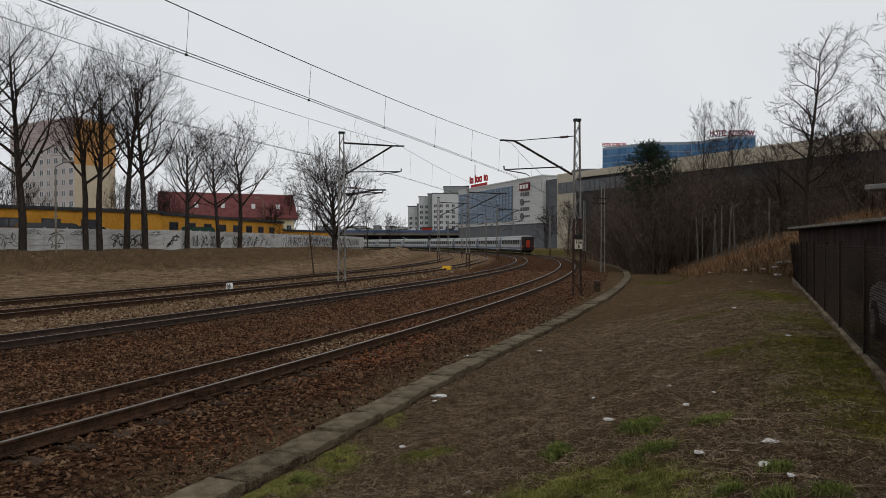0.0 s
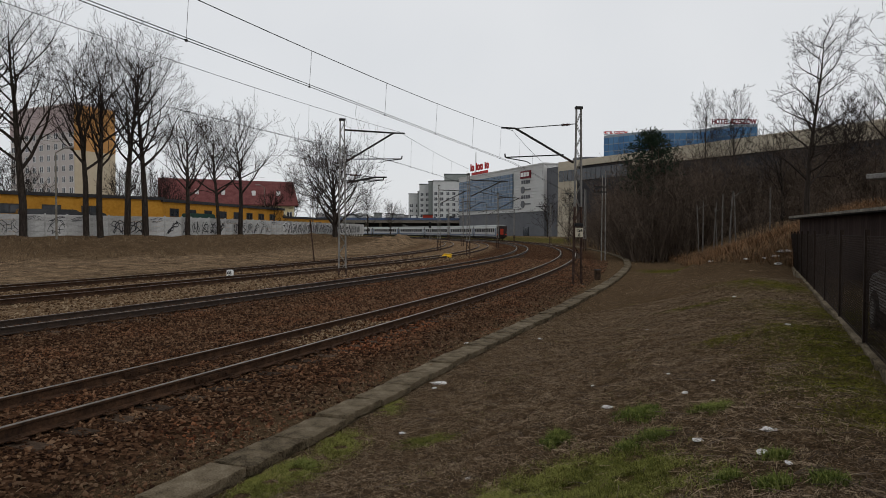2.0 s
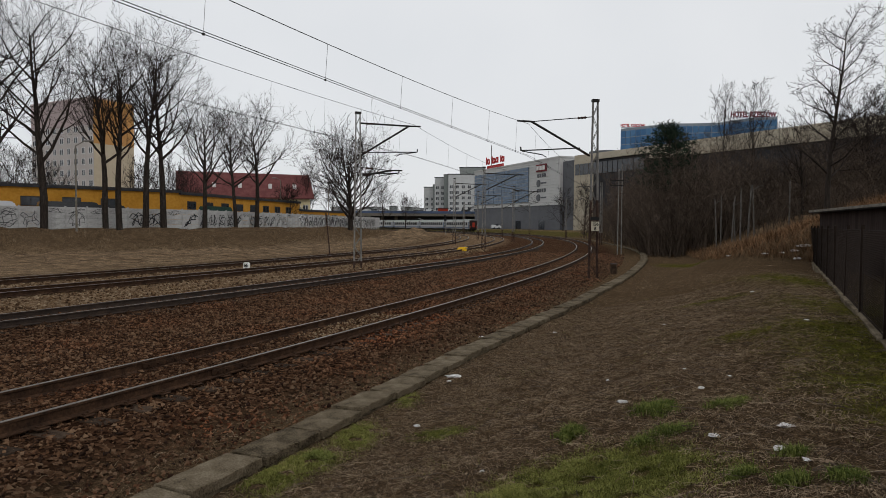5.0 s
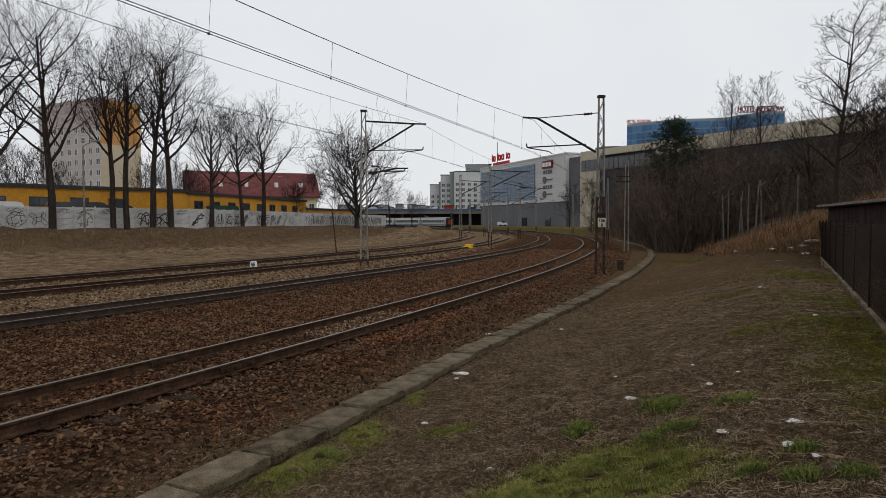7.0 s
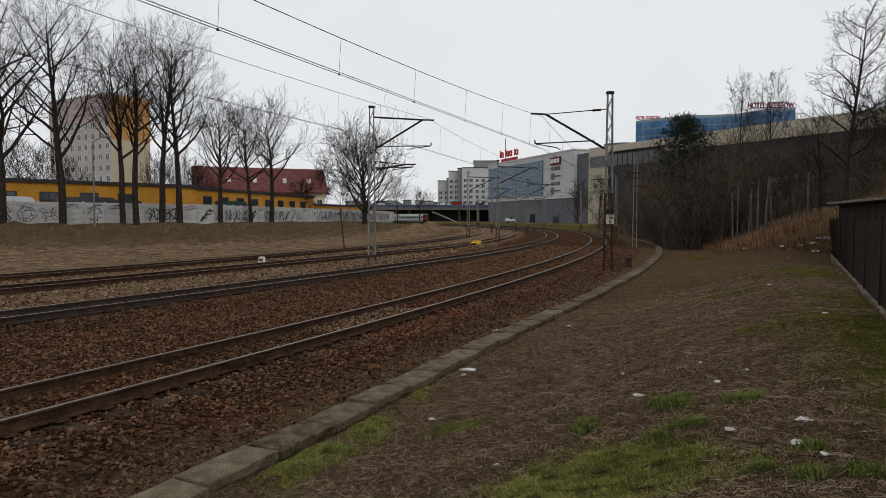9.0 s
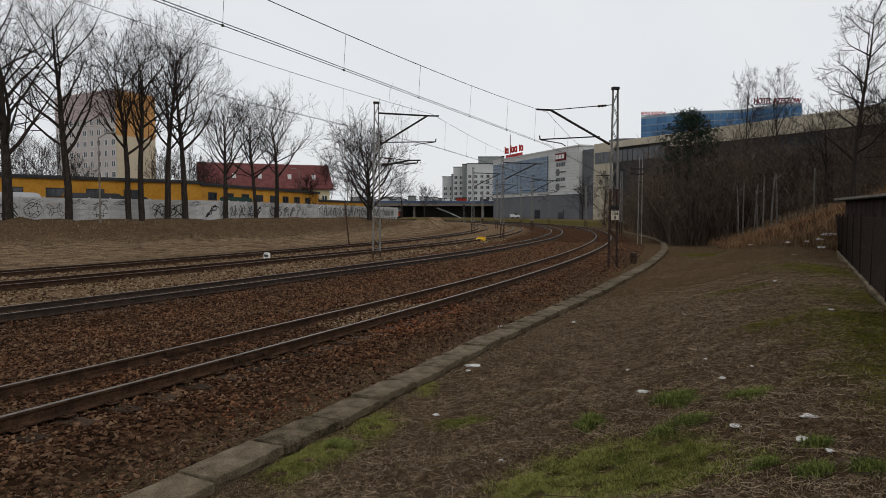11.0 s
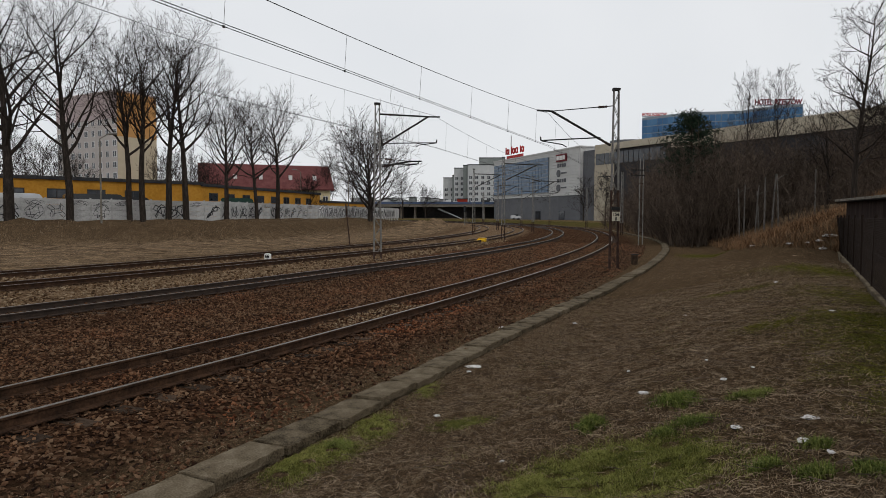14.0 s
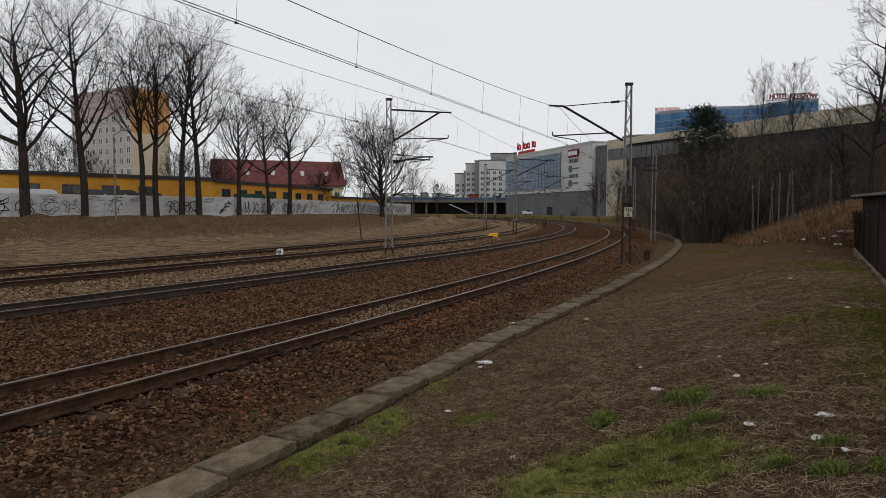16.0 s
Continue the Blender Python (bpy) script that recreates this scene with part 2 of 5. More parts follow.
def thing(name, x, y, z, rz=0.0, label="", category="", group="", kind=""):
    ob = new(name)
    ob.empty_display_size = .2
    ob.matrix_world = pose(x, y, z, 0, 0, rz)
    return tagged(ob, label, category, group, kind)


def part(name, bm, material, parent, label="", smooth_shade=False):
    me = bpy.data.meshes.new(name)
    bm.to_mesh(me)
    bm.free()
    for m in (material if isinstance(material, (list, tuple)) else [material]):
        me.materials.append(M[m])
    if smooth_shade:
        for p in me.polygons:
            p.use_smooth = True
    ob = new(name, me)
    ob.parent = parent
    return tagged(ob, label)


def share(name, me, parent, m=None, label=""):
    ob = new(name, me)
    ob.parent = parent
    if m is not None:
        ob.matrix_basis = m
    return tagged(ob, label)


def box(bm, x0, y0, z0, x1, y1, z1, bevel=0.0, mi=0, m=None):
    r = bmesh.ops.create_cube(bm, size=1)["verts"]
    mx = Matrix.Translation(((x0 + x1) / 2, (y0 + y1) / 2, (z0 + z1) / 2)) @ Matrix.Diagonal((x1 - x0, y1 - y0, z1 - z0, 1))
    bmesh.ops.transform(bm, matrix=(m @ mx) if m is not None else mx, verts=r)
    fs = {f for v in r for f in v.link_faces}
    for f in fs:
        f.material_index = mi
    if bevel:
        es = list({e for v in r for e in v.link_edges})
        bmesh.ops.bevel(bm, geom=es, offset=bevel, segments=1, affect="EDGES", profile=.5)
    return r


def boxed(*a, **k):
    bm = bmesh.new()
    box(bm, *a, **k)
    return bm


def rod(bm, a, b, r0, r1=None, n=6, mi=0):
    a, b = Vector(a), Vector(b)
    d = b - a
    L = d.length
    if L < 1e-6:
        return []
    r = bmesh.ops.create_cone(bm, cap_ends=True, segments=n, radius1=r0, radius2=r0 if r1 is None else r1, depth=L)["verts"]
    q = d.to_track_quat("Z", "Y").to_matrix().to_4x4()
    bmesh.ops.transform(bm, matrix=Matrix.Translation((a + b) / 2) @ q, verts=r)
    for f in {f for v in r for f in v.link_faces}:
        f.material_index = mi
    return r


def rodded(*segs, n=6):
    bm = bmesh.new()
    for s in segs:
        rod(bm, *s, n=n)
    return bm


def prism(bm, outline, y0, y1, mi=0):
    """Outline in x, z pushed along y."""
    a = [bm.verts.new((x, y0, z)) for x, z in outline]
    b = [bm.verts.new((x, y1, z)) for x, z in outline]
    n = len(a)
    fs = [bm.faces.new(a), bm.faces.new(b[::-1])]
    fs += [bm.faces.new((a[i], b[i], b[(i + 1) % n], a[(i + 1) % n])) for i in range(n)]
    for f in fs:
        f.material_index = mi
    bmesh.ops.recalc_face_normals(bm, faces=fs)
    return fs


def tubes(paths, name, material, parent=None):
    """Thin round lines; paths: list of (points, radius, sides)."""
    V, F = [], []
    for pts, r, n in paths:
        pts = [Vector(p) for p in pts]
        base = len(V)
        if n == 1:
            # the finest twigs: flat slivers turned every way
            d = (pts[-1] - pts[0]).normalized()
            u = d.orthogonal().normalized()
            u.rotate(Matrix.Rotation(base * 2.4, 3, d))
            for i, p in enumerate(pts):
                rr = 1.35 * (r[i] if isinstance(r, (list, tuple)) else r)
                V.extend((p - u * rr, p + u * rr))
                if i:
                    F.append((base + 2 * i - 2, base + 2 * i - 1, base + 2 * i + 1, base + 2 * i))
            continue
        for i, p in enumerate(pts):
            d = (pts[min(i + 1, len(pts) - 1)] - pts[max(i - 1, 0)]).normalized()
            u = d.cross(Vector((0.13, 0.21, 1)))
            if u.length < .05:
                u = d.cross(Vector((1, 0, 0)))
            u.normalize()
            w = d.cross(u)
            rr = r[i] if isinstance(r, (list, tuple)) else r
            for k in range(n):
                a = 2 * math.pi * k / n
                V.append(p + (u * math.cos(a) + w * math.sin(a)) * rr)
        for i in range(len(pts) - 1):
            for k in range(n):
                a, b = base + i * n + k, base + i * n + (k + 1) % n
                F.append((a, b, b + n, a + n))
    ob = new(name, mesh_from(name, V, F, material))
    ob.parent = parent
    return ob


# ---- ground ----
def spread(near, far, step, grow):
    a, s = [0.0], step
    while a[-1] < far:
        a.append(a[-1] + s)
        if a[-1] > near:
            s *= grow
    return a


def ground_material():
    m = bpy.data.materials.new("earth_grass_and_ballast")
    m.use_nodes = True
    n, l = m.node_tree.nodes, m.node_tree.links
    b = n["Principled BSDF"]
    b.inputs["Roughness"].default_value = .97
    b.inputs["Specular IOR Level"].default_value = .0
    tc = n.new("ShaderNodeTexCoord")
    zone = n.new("ShaderNodeVertexColor")
    zone.layer_name = "zone"
    sep = n.new("ShaderNodeSeparateColor")
    l.new(zone.outputs[0], sep.inputs[0])

    def tex(scale, detail, rough=.6):
        t = n.new("ShaderNodeTexNoise")
        t.inputs["Scale"].default_value, t.inputs["Detail"].default_value, t.inputs["Roughness"].default_value = scale, detail, rough
        l.new(tc.outputs["Object"], t.inputs["Vector"])
        return t

    def ramp(src, *stops):
        r = n.new("ShaderNodeValToRGB")
        e = r.color_ramp.elements
        while len(e) < len(stops):
            e.new(.5)
        for i, (p, c) in enumerate(stops):
            e[i].position, e[i].color = p, (*c, 1)
        l.new(src, r.inputs[0])
        return r

    def mix(f, a, c, kind="MIX"):
        x = n.new("ShaderNodeMixRGB")
        x.blend_type = kind
        if isinstance(f, float):
            x.inputs[0].default_value = f
        else:
            l.new(f, x.inputs[0])
        l.new(a, x.inputs[1])
        l.new(c, x.inputs[2])
        return x.outputs[0]

    fine, mid, big, tiny = tex(14, 8, .7), tex(2.2, 6), tex(.35, 5), tex(75, 5, .75)
    earth = ramp(fine.outputs[0], (.3, (.028, .019, .011)), (.5, (.084, .057, .033)), (.7, (.175, .122, .073)))
    patch = ramp(mid.outputs[0], (.38, (.045, .031, .02)), (.62, (.075, .053, .034)))
    base = mix(.35, earth.outputs[0], patch.outputs[0])
    speck = ramp(tiny.outputs[0], (.35, (.14, .14, .14)), (.5, (.9, .88, .85)), (.66, (3.0, 2.85, 2.6)))
    base = mix(.75, base, speck.outputs[0], "MULTIPLY")
    green = ramp(fine.outputs[0], (.3, (.026, .027, .006)), (.5, (.062, .062, .012)), (.7, (.11, .105, .024)))
    moss = ramp(mid.outputs[0], (.45, (0, 0, 0)), (.62, (1, 1, 1)))
    gm = n.new("ShaderNodeMath")
    gm.operation = "MULTIPLY"
    l.new(sep.outputs[0], gm.inputs[0])
    gm2 = n.new("ShaderNodeMath")
    gm2.operation = "MULTIPLY_ADD"
    gm2.inputs[1].default_value, gm2.inputs[2].default_value = .45, .55
    l.new(moss.outputs[0], gm2.inputs[0])
    l.new(gm2.outputs[0], gm.inputs[1])
    base = mix(gm.outputs[0], base, green.outputs[0])
    vor = n.new("ShaderNodeTexVoronoi")
    vor.inputs["Scale"].default_value = 17
    l.new(tc.outputs["Object"], vor.inputs["Vector"])
    vs = n.new("ShaderNodeSeparateColor")
    l.new(vor.outputs["Color"], vs.inputs[0])
    rust = ramp(vs.outputs[0], (0, (.011, .0065, .0045)), (.45, (.045, .024, .014)), (.8, (.095, .052, .029)), (1, (.16, .105, .07)))
    tan = ramp(vs.outputs[0], (0, (.06, .036, .02)), (.5, (.14, .088, .05)), (1, (.24, .175, .115)))
    dry = ramp(fine.outputs[0], (.3, (.07, .048, .03)), (.52, (.165, .118, .076)), (.72, (.28, .21, .145)))
    clods = ramp(mid.outputs[0], (.35, (.45, .45, .45)), (.5, (.95, .95, .95)), (.65, (1.3, 1.28, 1.25)))
    coarse = tex(.8, 9, .72)
    clump = ramp(coarse.outputs[0], (.4, (.42, .40, .38)), (.5, (1, 1, 1)), (.62, (1.45, 1.42, 1.38)))
    dry_rough = mix(.7, mix(.7, dry.outputs[0], speck.outputs[0], "MULTIPLY"), clods.outputs[0], "MULTIPLY")
    base = mix(sep.outputs[2], base, mix(.85, dry_rough, clump.outputs[0], "MULTIPLY"))
    stones = mix(ramp(big.outputs[0], (.4, (0, 0, 0)), (.6, (1, 1, 1))).outputs[0], rust.outputs[0], ramp(vs.outputs[0], (0, (.013, .007, .0045)), (.6, (.054, .027, .0155)), (1, (.125, .068, .039))).outputs[0])
    base = mix(sep.outputs[1], base, stones)
    tanmask = n.new("ShaderNodeMath")
    tanmask.operation = "MULTIPLY"
    l.new(sep.outputs[1], tanmask.inputs[0])
    l.new(sep.outputs[2], tanmask.inputs[1])
    base = mix(tanmask.outputs[0], base, tan.outputs[0])
    l.new(base, b.inputs["Base Color"])
    hsum = n.new("ShaderNodeMath")
    hsum.operation = "ADD"
    l.new(fine.outputs[0], hsum.inputs[0])
    l.new(tiny.outputs[0], hsum.inputs[1])
    bp = n.new("ShaderNodeBump")
    bp.inputs["Strength"].default_value, bp.inputs["Distance"].default_value = .8, .05
    l.new(hsum.outputs[0], bp.inputs["Height"])
    l.new(bp.outputs[0], b.inputs["Normal"])
    return m


M["ground"] = ground_material()
GREEN = [(1.21, 5.4, 0.5, 0.36), (0.82, 5.26, 0.4, 0.34), (1.54, 5.16, 0.34, 0.3), (0.48, 5.11, 0.3, 0.32), (1.06, 4.83, 0.7, 0.3), (-1.62, 7.14, 0.28, 0.3), (-1.25, 8.01, 0.22, 0.45), (-1.88, 6.66, 0.25, 0.4), (-0.79, 9.75, 0.16, 0.35), (-0.19, 7.72, 0.25, 0.2)]
TUFT = [(2.07, 6.95, 0.16, 0.2), (1.12, 6.51, 0.1, 0.13), (1.18, 6.71, 0.07, 0.08), (2.67, 6.56, 0.14, 0.1), (1.92, 5.98, 0.13, 0.1), (1.64, 5.79, 0.1, 0.08), (2.2, 4.35, 0.08, 0.09), (2.46, 4.19, 0.08, 0.09), (1.99, 4.62, 0.08, 0.07), (2.45, 4.8, 0.09, 0.06), (-1.54, 7.24, 0.11, 0.1)]
MOSS = [(7.4, 12.3, 1.0, 2.4), (5.6, 9.7, .9, 1.3), (5.0, 8.0, .8, 1.1), (4.2, 6.6, .65, .8), (3.6, 5.4, .4, .5), (6.6, 17, .8, .5), (9.6, 19, .8, 2.6), (4.4, 10.2, .4, .3), (14.8, 44, 1.4, 2.5)]


SURFACE = []


def surface(x, y):
    """Height of the finished ground sheet."""
    xs, ys, Z = SURFACE
    x, y = np.asarray(x, float), np.asarray(y, float)
    i = np.clip(np.searchsorted(xs, x) - 1, 0, len(xs) - 2)
    j = np.clip(np.searchsorted(ys, y) - 1, 0, len(ys) - 2)
    u, v = (x - xs[i]) / (xs[i + 1] - xs[i]), (y - ys[j]) / (ys[j + 1] - ys[j])
    return Z[j, i] * (1 - u) * (1 - v) + Z[j, i + 1] * u * (1 - v) + Z[j + 1, i] * (1 - u) * v + Z[j + 1, i + 1] * u * v


def build_ground():
    px = spread(9, 2600, .16, 1.045)
    nx = spread(9, 2600, .2, 1.045)
    py = spread(16, 2600, .18, 1.035)
    ny = spread(4, 400, .6, 1.2)
    xs = np.array([-v for v in nx[:0:-1]] + px)
    ys = np.array([-v for v in ny[:0:-1]] + py)
    X, Y = np.meshgrid(xs, ys)
    Z = lie(X, Y)
    rho = np.hypot(X - CX, Y - CY) - R0
    phi = np.degrees(np.arctan2(Y - CY, X - CX))
    rs = np.random.RandomState(3)
    lump = np.zeros_like(X)
    for k in range(10):
        f = .35 * 1.6 ** k
        a, p, q = rs.rand() * 6.28, rs.rand() * 6.28, rs.rand() * 6.28
        lump += np.sin(f * (X * math.cos(a) + Y * math.sin(a)) + p) * np.cos(f * .8 * (Y * math.cos(a) - X * math.sin(a)) + q) / (1 + .55 * k)
    near = np.clip(1.4 - np.hypot(X, Y) / 120, .15, 1)
    off_track = smooth(4.4, 6, rho) + smooth(21, 24, -rho)
    Z = Z + lump * .035 * near * (.25 + off_track) + (rs.rand(*X.shape) - .5) * .035 * near * (.3 + off_track)
    bank = smooth(22, 25, -rho) * (1 - smooth(9, 14, wall_distance(X, Y))) * (np.hypot(X, Y) < 170)
    Z = Z + bank * (.22 * np.sin(X * 1.1 + Y * .7) * np.sin(Y * .8 - X * .5) + .12 * np.sin(X * 2.9 - Y * 1.3))
    mound = np.exp(-((rho + 26.5) / 5) ** 2 - ((phi + 2.6) / 4) ** 2)
    Z = Z + mound * (.4 * np.sin(X * 1.3 + Y * .5) * np.sin(Y * .6 - X * .7) + .2 * np.sin(X * 2.7 + Y))
    # the ballast beds
    for t, top in zip(TRACKS, (-.16, -.16, -.16, -.16)):
        d = np.abs(rho - np.interp(phi, GRID, t))
        Z = np.maximum(Z, np.where(np.abs(phi) < 90, top - .014 - .2 * smooth(1.7, 3.2, d), -9))
    SURFACE.extend((xs, ys, Z))
    nv = X.size
    w = len(xs)
    idx = np.arange(nv).reshape(X.shape)
    F = np.stack([idx[:-1, :-1], idx[:-1, 1:], idx[1:, 1:], idx[1:, :-1]], -1).reshape(-1, 4)
    me = bpy.data.meshes.new("ground")
    me.from_pydata(np.stack([X, Y, Z], -1).reshape(-1, 3).tolist(), [], F.tolist())
    me.materials.append(M["ground"])
    k = np.interp(phi, GRID, KERB)
    ball = (1 - smooth(1.9, 3.2, rho)) * (1 - smooth(20, 22.5, -rho))
    tan = smooth(9.2, 11.2, -rho) * (1 - smooth(20, 22.5, -rho))
    dry = smooth(20, 24, -rho) * (np.abs(phi) < 40) * (.12 + .85 * smooth(6, 10, wall_distance(X, Y)))
    grass = np.zeros_like(X)
    for gx, gy, sx, sy in GREEN + TUFT + MOSS:
        grass = np.maximum(grass, np.exp(-((X - gx) / sx) ** 2 - ((Y - gy) / sy) ** 2))
    grass = grass * smooth(k + .5, k + 1.2, rho)
    grass = np.maximum(grass, .8 * smooth(5, 8, rho) * smooth(2, 6, phi))
    far = smooth(160, 260, np.hypot(X, Y))
    grass = np.maximum(grass, far * .5)
    rust = smooth(12.6, 14, rho) * smooth(-19.5, -17, phi) * .5
    col = np.stack([grass, ball, np.clip(np.maximum(tan, np.maximum(dry, rust)), 0, 1), np.ones_like(X)], -1).reshape(-1, 4)
    at = me.color_attributes.new("zone", "FLOAT_COLOR", "POINT")
    at.data.foreach_set("color", col.ravel())
    for p in me.polygons:
        p.use_smooth = True
    tagged(new("ground", me), "brown winter earth with mossy grass patches and rusty gravel", "ground", kind="structure")


RUST_SPOTS = [(-.94, 17.2, .8, 2.2), (-1.76, 14.3, .6, 1.1), (-3.2, 8.1, .4, .4)]


def build_stones(name, material, label, count, lo, hi, p0, p1, size, seed, near=1.7, thin=9.0):
    """Loose ballast as real stones, lying on the beds; they thin out beyond the offset thin."""
    rs = np.random.RandomState(seed)
    base = np.array([(1, 0, 0), (-1, 0, 0), (0, 1, 0), (0, -1, 0), (0, 0, 1), (0, 0, -1)], float)
    tri = np.array([(0, 2, 4), (2, 1, 4), (1, 3, 4), (3, 0, 4), (2, 0, 5), (1, 2, 5), (3, 1, 5), (0, 3, 5)])
    u = rs.rand(count) ** near
    phi = p0 + (p1 - p0) * u
    rho = lo + (hi - lo) * rs.rand(count)
    ok = rs.rand(count) > smooth(thin, thin + 1.1, rho) * .93
    u, phi, rho = u[ok], phi[ok], rho[ok]
    count = len(u)
    x = CX + (R0 + rho) * np.cos(np.radians(phi))
    y = CY + (R0 + rho) * np.sin(np.radians(phi))
    z = surface(x, y)
    s = size * (.45 + .95 * rs.rand(count) ** 1.3) * (1 + .9 * u)
    V = base[None] * (s[:, None, None] * (.6 + .7 * rs.rand(count, 1, 3))) * (.75 + .5 * rs.rand(count, 6, 1))
    V += (rs.rand(count, 6, 3) - .5) * s[:, None, None] * .75
    a = rs.rand(count) * 6.28
    b = (rs.rand(count) - .5) * 1.6
    ca, sa, cb, sb = np.cos(a), np.sin(a), np.cos(b), np.sin(b)
    x1 = V[..., 0] * cb[:, None] - V[..., 2] * sb[:, None]
    z1 = V[..., 0] * sb[:, None] + V[..., 2] * cb[:, None]
    V = np.stack([x1 * ca[:, None] - V[..., 1] * sa[:, None], x1 * sa[:, None] + V[..., 1] * ca[:, None], z1 * .85], -1)
    V += np.stack([x, y, z + s * (.1 + .55 * rs.rand(count))], -1)[:, None]
    F = tri[None] + (np.arange(count) * 6)[:, None, None]
    me = mesh_from(name, V.reshape(-1, 3).tolist(), F.reshape(-1, 3).tolist(), material)
    # iron-stained patches, and sooty grit in the four-foot and towards the trough
    rust = np.zeros(count)
    for gx, gy, sx, sy in RUST_SPOTS:
        rust = np.maximum(rust, np.exp(-((x - gx) / sx) ** 2 - ((y - gy) / sy) ** 2))
    rust = np.clip(rust + .35 * np.sin(x * 1.3 + y * .9) * np.sin(y * 1.1 - x * .7), 0, 1)[:, None]
    soot = np.maximum(smooth(1.2, 2.2, rho), .6 * (np.abs(rho) < .7) + .8 * (np.abs(rho + 6.6) < 1.2))[:, None] * (1 - rust)
    col = (1 - rust - soot * (1 - rust)) * np.array([1, 1, 1.]) + rust * np.array([1.45, 1.02, .86]) + soot * (1 - rust) * np.array([.78, .8, .82])
    col = np.repeat(np.concatenate([col, np.ones((count, 1))], -1), 6, 0)
    me.color_attributes.new("stain", "FLOAT_COLOR", "POINT").data.foreach_set("color", col.ravel())
    tagged(new(name, me), label, "gravel", kind="stuff")


def stain(m):
    """Let the stones' own staining tint their colour."""
    n, l = m.node_tree.nodes, m.node_tree.links
    b = n["Principled BSDF"]
    src = b.inputs["Base Color"].links[0].from_socket
    tint = n.new("ShaderNodeVertexColor")
    tint.layer_name = "stain"
    mul = n.new("ShaderNodeMixRGB")
    mul.blend_type = "MULTIPLY"
    mul.inputs[0].default_value = 1.0
    l.new(src, mul.inputs[1])
    l.new(tint.outputs[0], mul.inputs[2])
    l.new(mul.outputs[0], b.inputs["Base Color"])


stain(M["stone"])
RAIL = [(-.068, -.172), (.068, -.172), (.068, -.158), (.012, -.135), (.012, -.045), (.036, -.032), (.036, -.004), (.028, 0), (-.028, 0), (-.036, -.004), (-.036, -.032), (-.012, -.045), (-.012, -.135), (-.068, -.158)]


def build_track(track, cant, phi0, phi1, wood, label, rail_mat):
    owner = thing("railway_track", 0, 0, 0, label=label, category="railway track", group="railway tracks", kind="structure")
    phis = np.concatenate([np.arange(phi0, -8, .12), np.arange(-8, phi1, .5)])
    n = len(RAIL)
    for side, lift in ((-.752, 0.0), (.752, cant)):
        V, F, mi = [], [], []
        for i, p in enumerate(phis):
            o = along(track, p) + side
            ca, sa = math.cos(radians(p)), math.sin(radians(p))
            for u, w in RAIL:
                V.append((CX + (R0 + o + u) * ca, CY + (R0 + o + u) * sa, w + lift))
        for i in range(len(phis) - 1):
            for k in range(n):
                a, b = i * n + k, i * n + (k + 1) % n
                F.append((a, a + n, b + n, b))
                mi.append(1 if k in (6, 7, 8) else 0)
        me = mesh_from("rail", V, F, [rail_mat, "railtop"])
        me.polygons.foreach_set("material_index", mi)
        share("rail", me, owner)
    # sleepers, with their base plates
    bm = bmesh.new()
    box(bm, -1.3, -.125, -.36, 1.3, .125, -.213, .012)
    sleeper = bpy.data.meshes.new("sleeper")
    bm.to_mesh(sleeper)
    bm.free()
    sleeper.materials.append(M["sleeper"])
    bm = bmesh.new()
    for s in (-.752, .752):
        box(bm, s - .17, -.08, -.178, s + .17, .08, -.160, .004)
        for q in (-.105, .105):
            rod(bm, (s + q, 0, -.165), (s + q, 0, -.115), .022, .016, 6)
            box(bm, s + q - .03, -.05, -.162, s + q + .03, .05, -.143)
    plate = bpy.data.meshes.new("base_plate")
    bm.to_mesh(plate)
    bm.free()
    plate.materials.append(M["rail"])
    step = math.degrees(.6 / R0)
    rs = random.Random(5)
    count = 0
    p = phi0 + 2.5
    while p < phi1 and count < wood:
        x, y = spot(p, along(track, p))
        m = pose(x, y, cant / 2, 0, -math.degrees(cant / 1.5), p + rs.uniform(-.4, .4))
        s = share("sleeper", sleeper, owner, m)
        share("base_plate", plate, s)
        p += step
        count += 1
    return owner


def build_joint(track, phi):
    """Fishplates with bolts where two rails meet."""
    for side in (-.752, .752):
        x, y = spot(phi, along(track, phi) + side)
        ob = thing("fishplate", x, y, (.04 if side > 0 else 0), phi, "rusty bolted fishplate joining two rails", "rail joint", "fishplates")
        bm = bmesh.new()
        for q in (-1, 1):
            box(bm, q * .03 - .012, -.4, -.14, q * .03 + .012, .4, -.045, .006)
        part("plate", bm, "rail", ob)
        for i in range(4):
            v = -.28 + i * .187
            part("bolt", rodded(((-.075, v, -.092), (.075, v, -.092), .02)), "rail", ob)


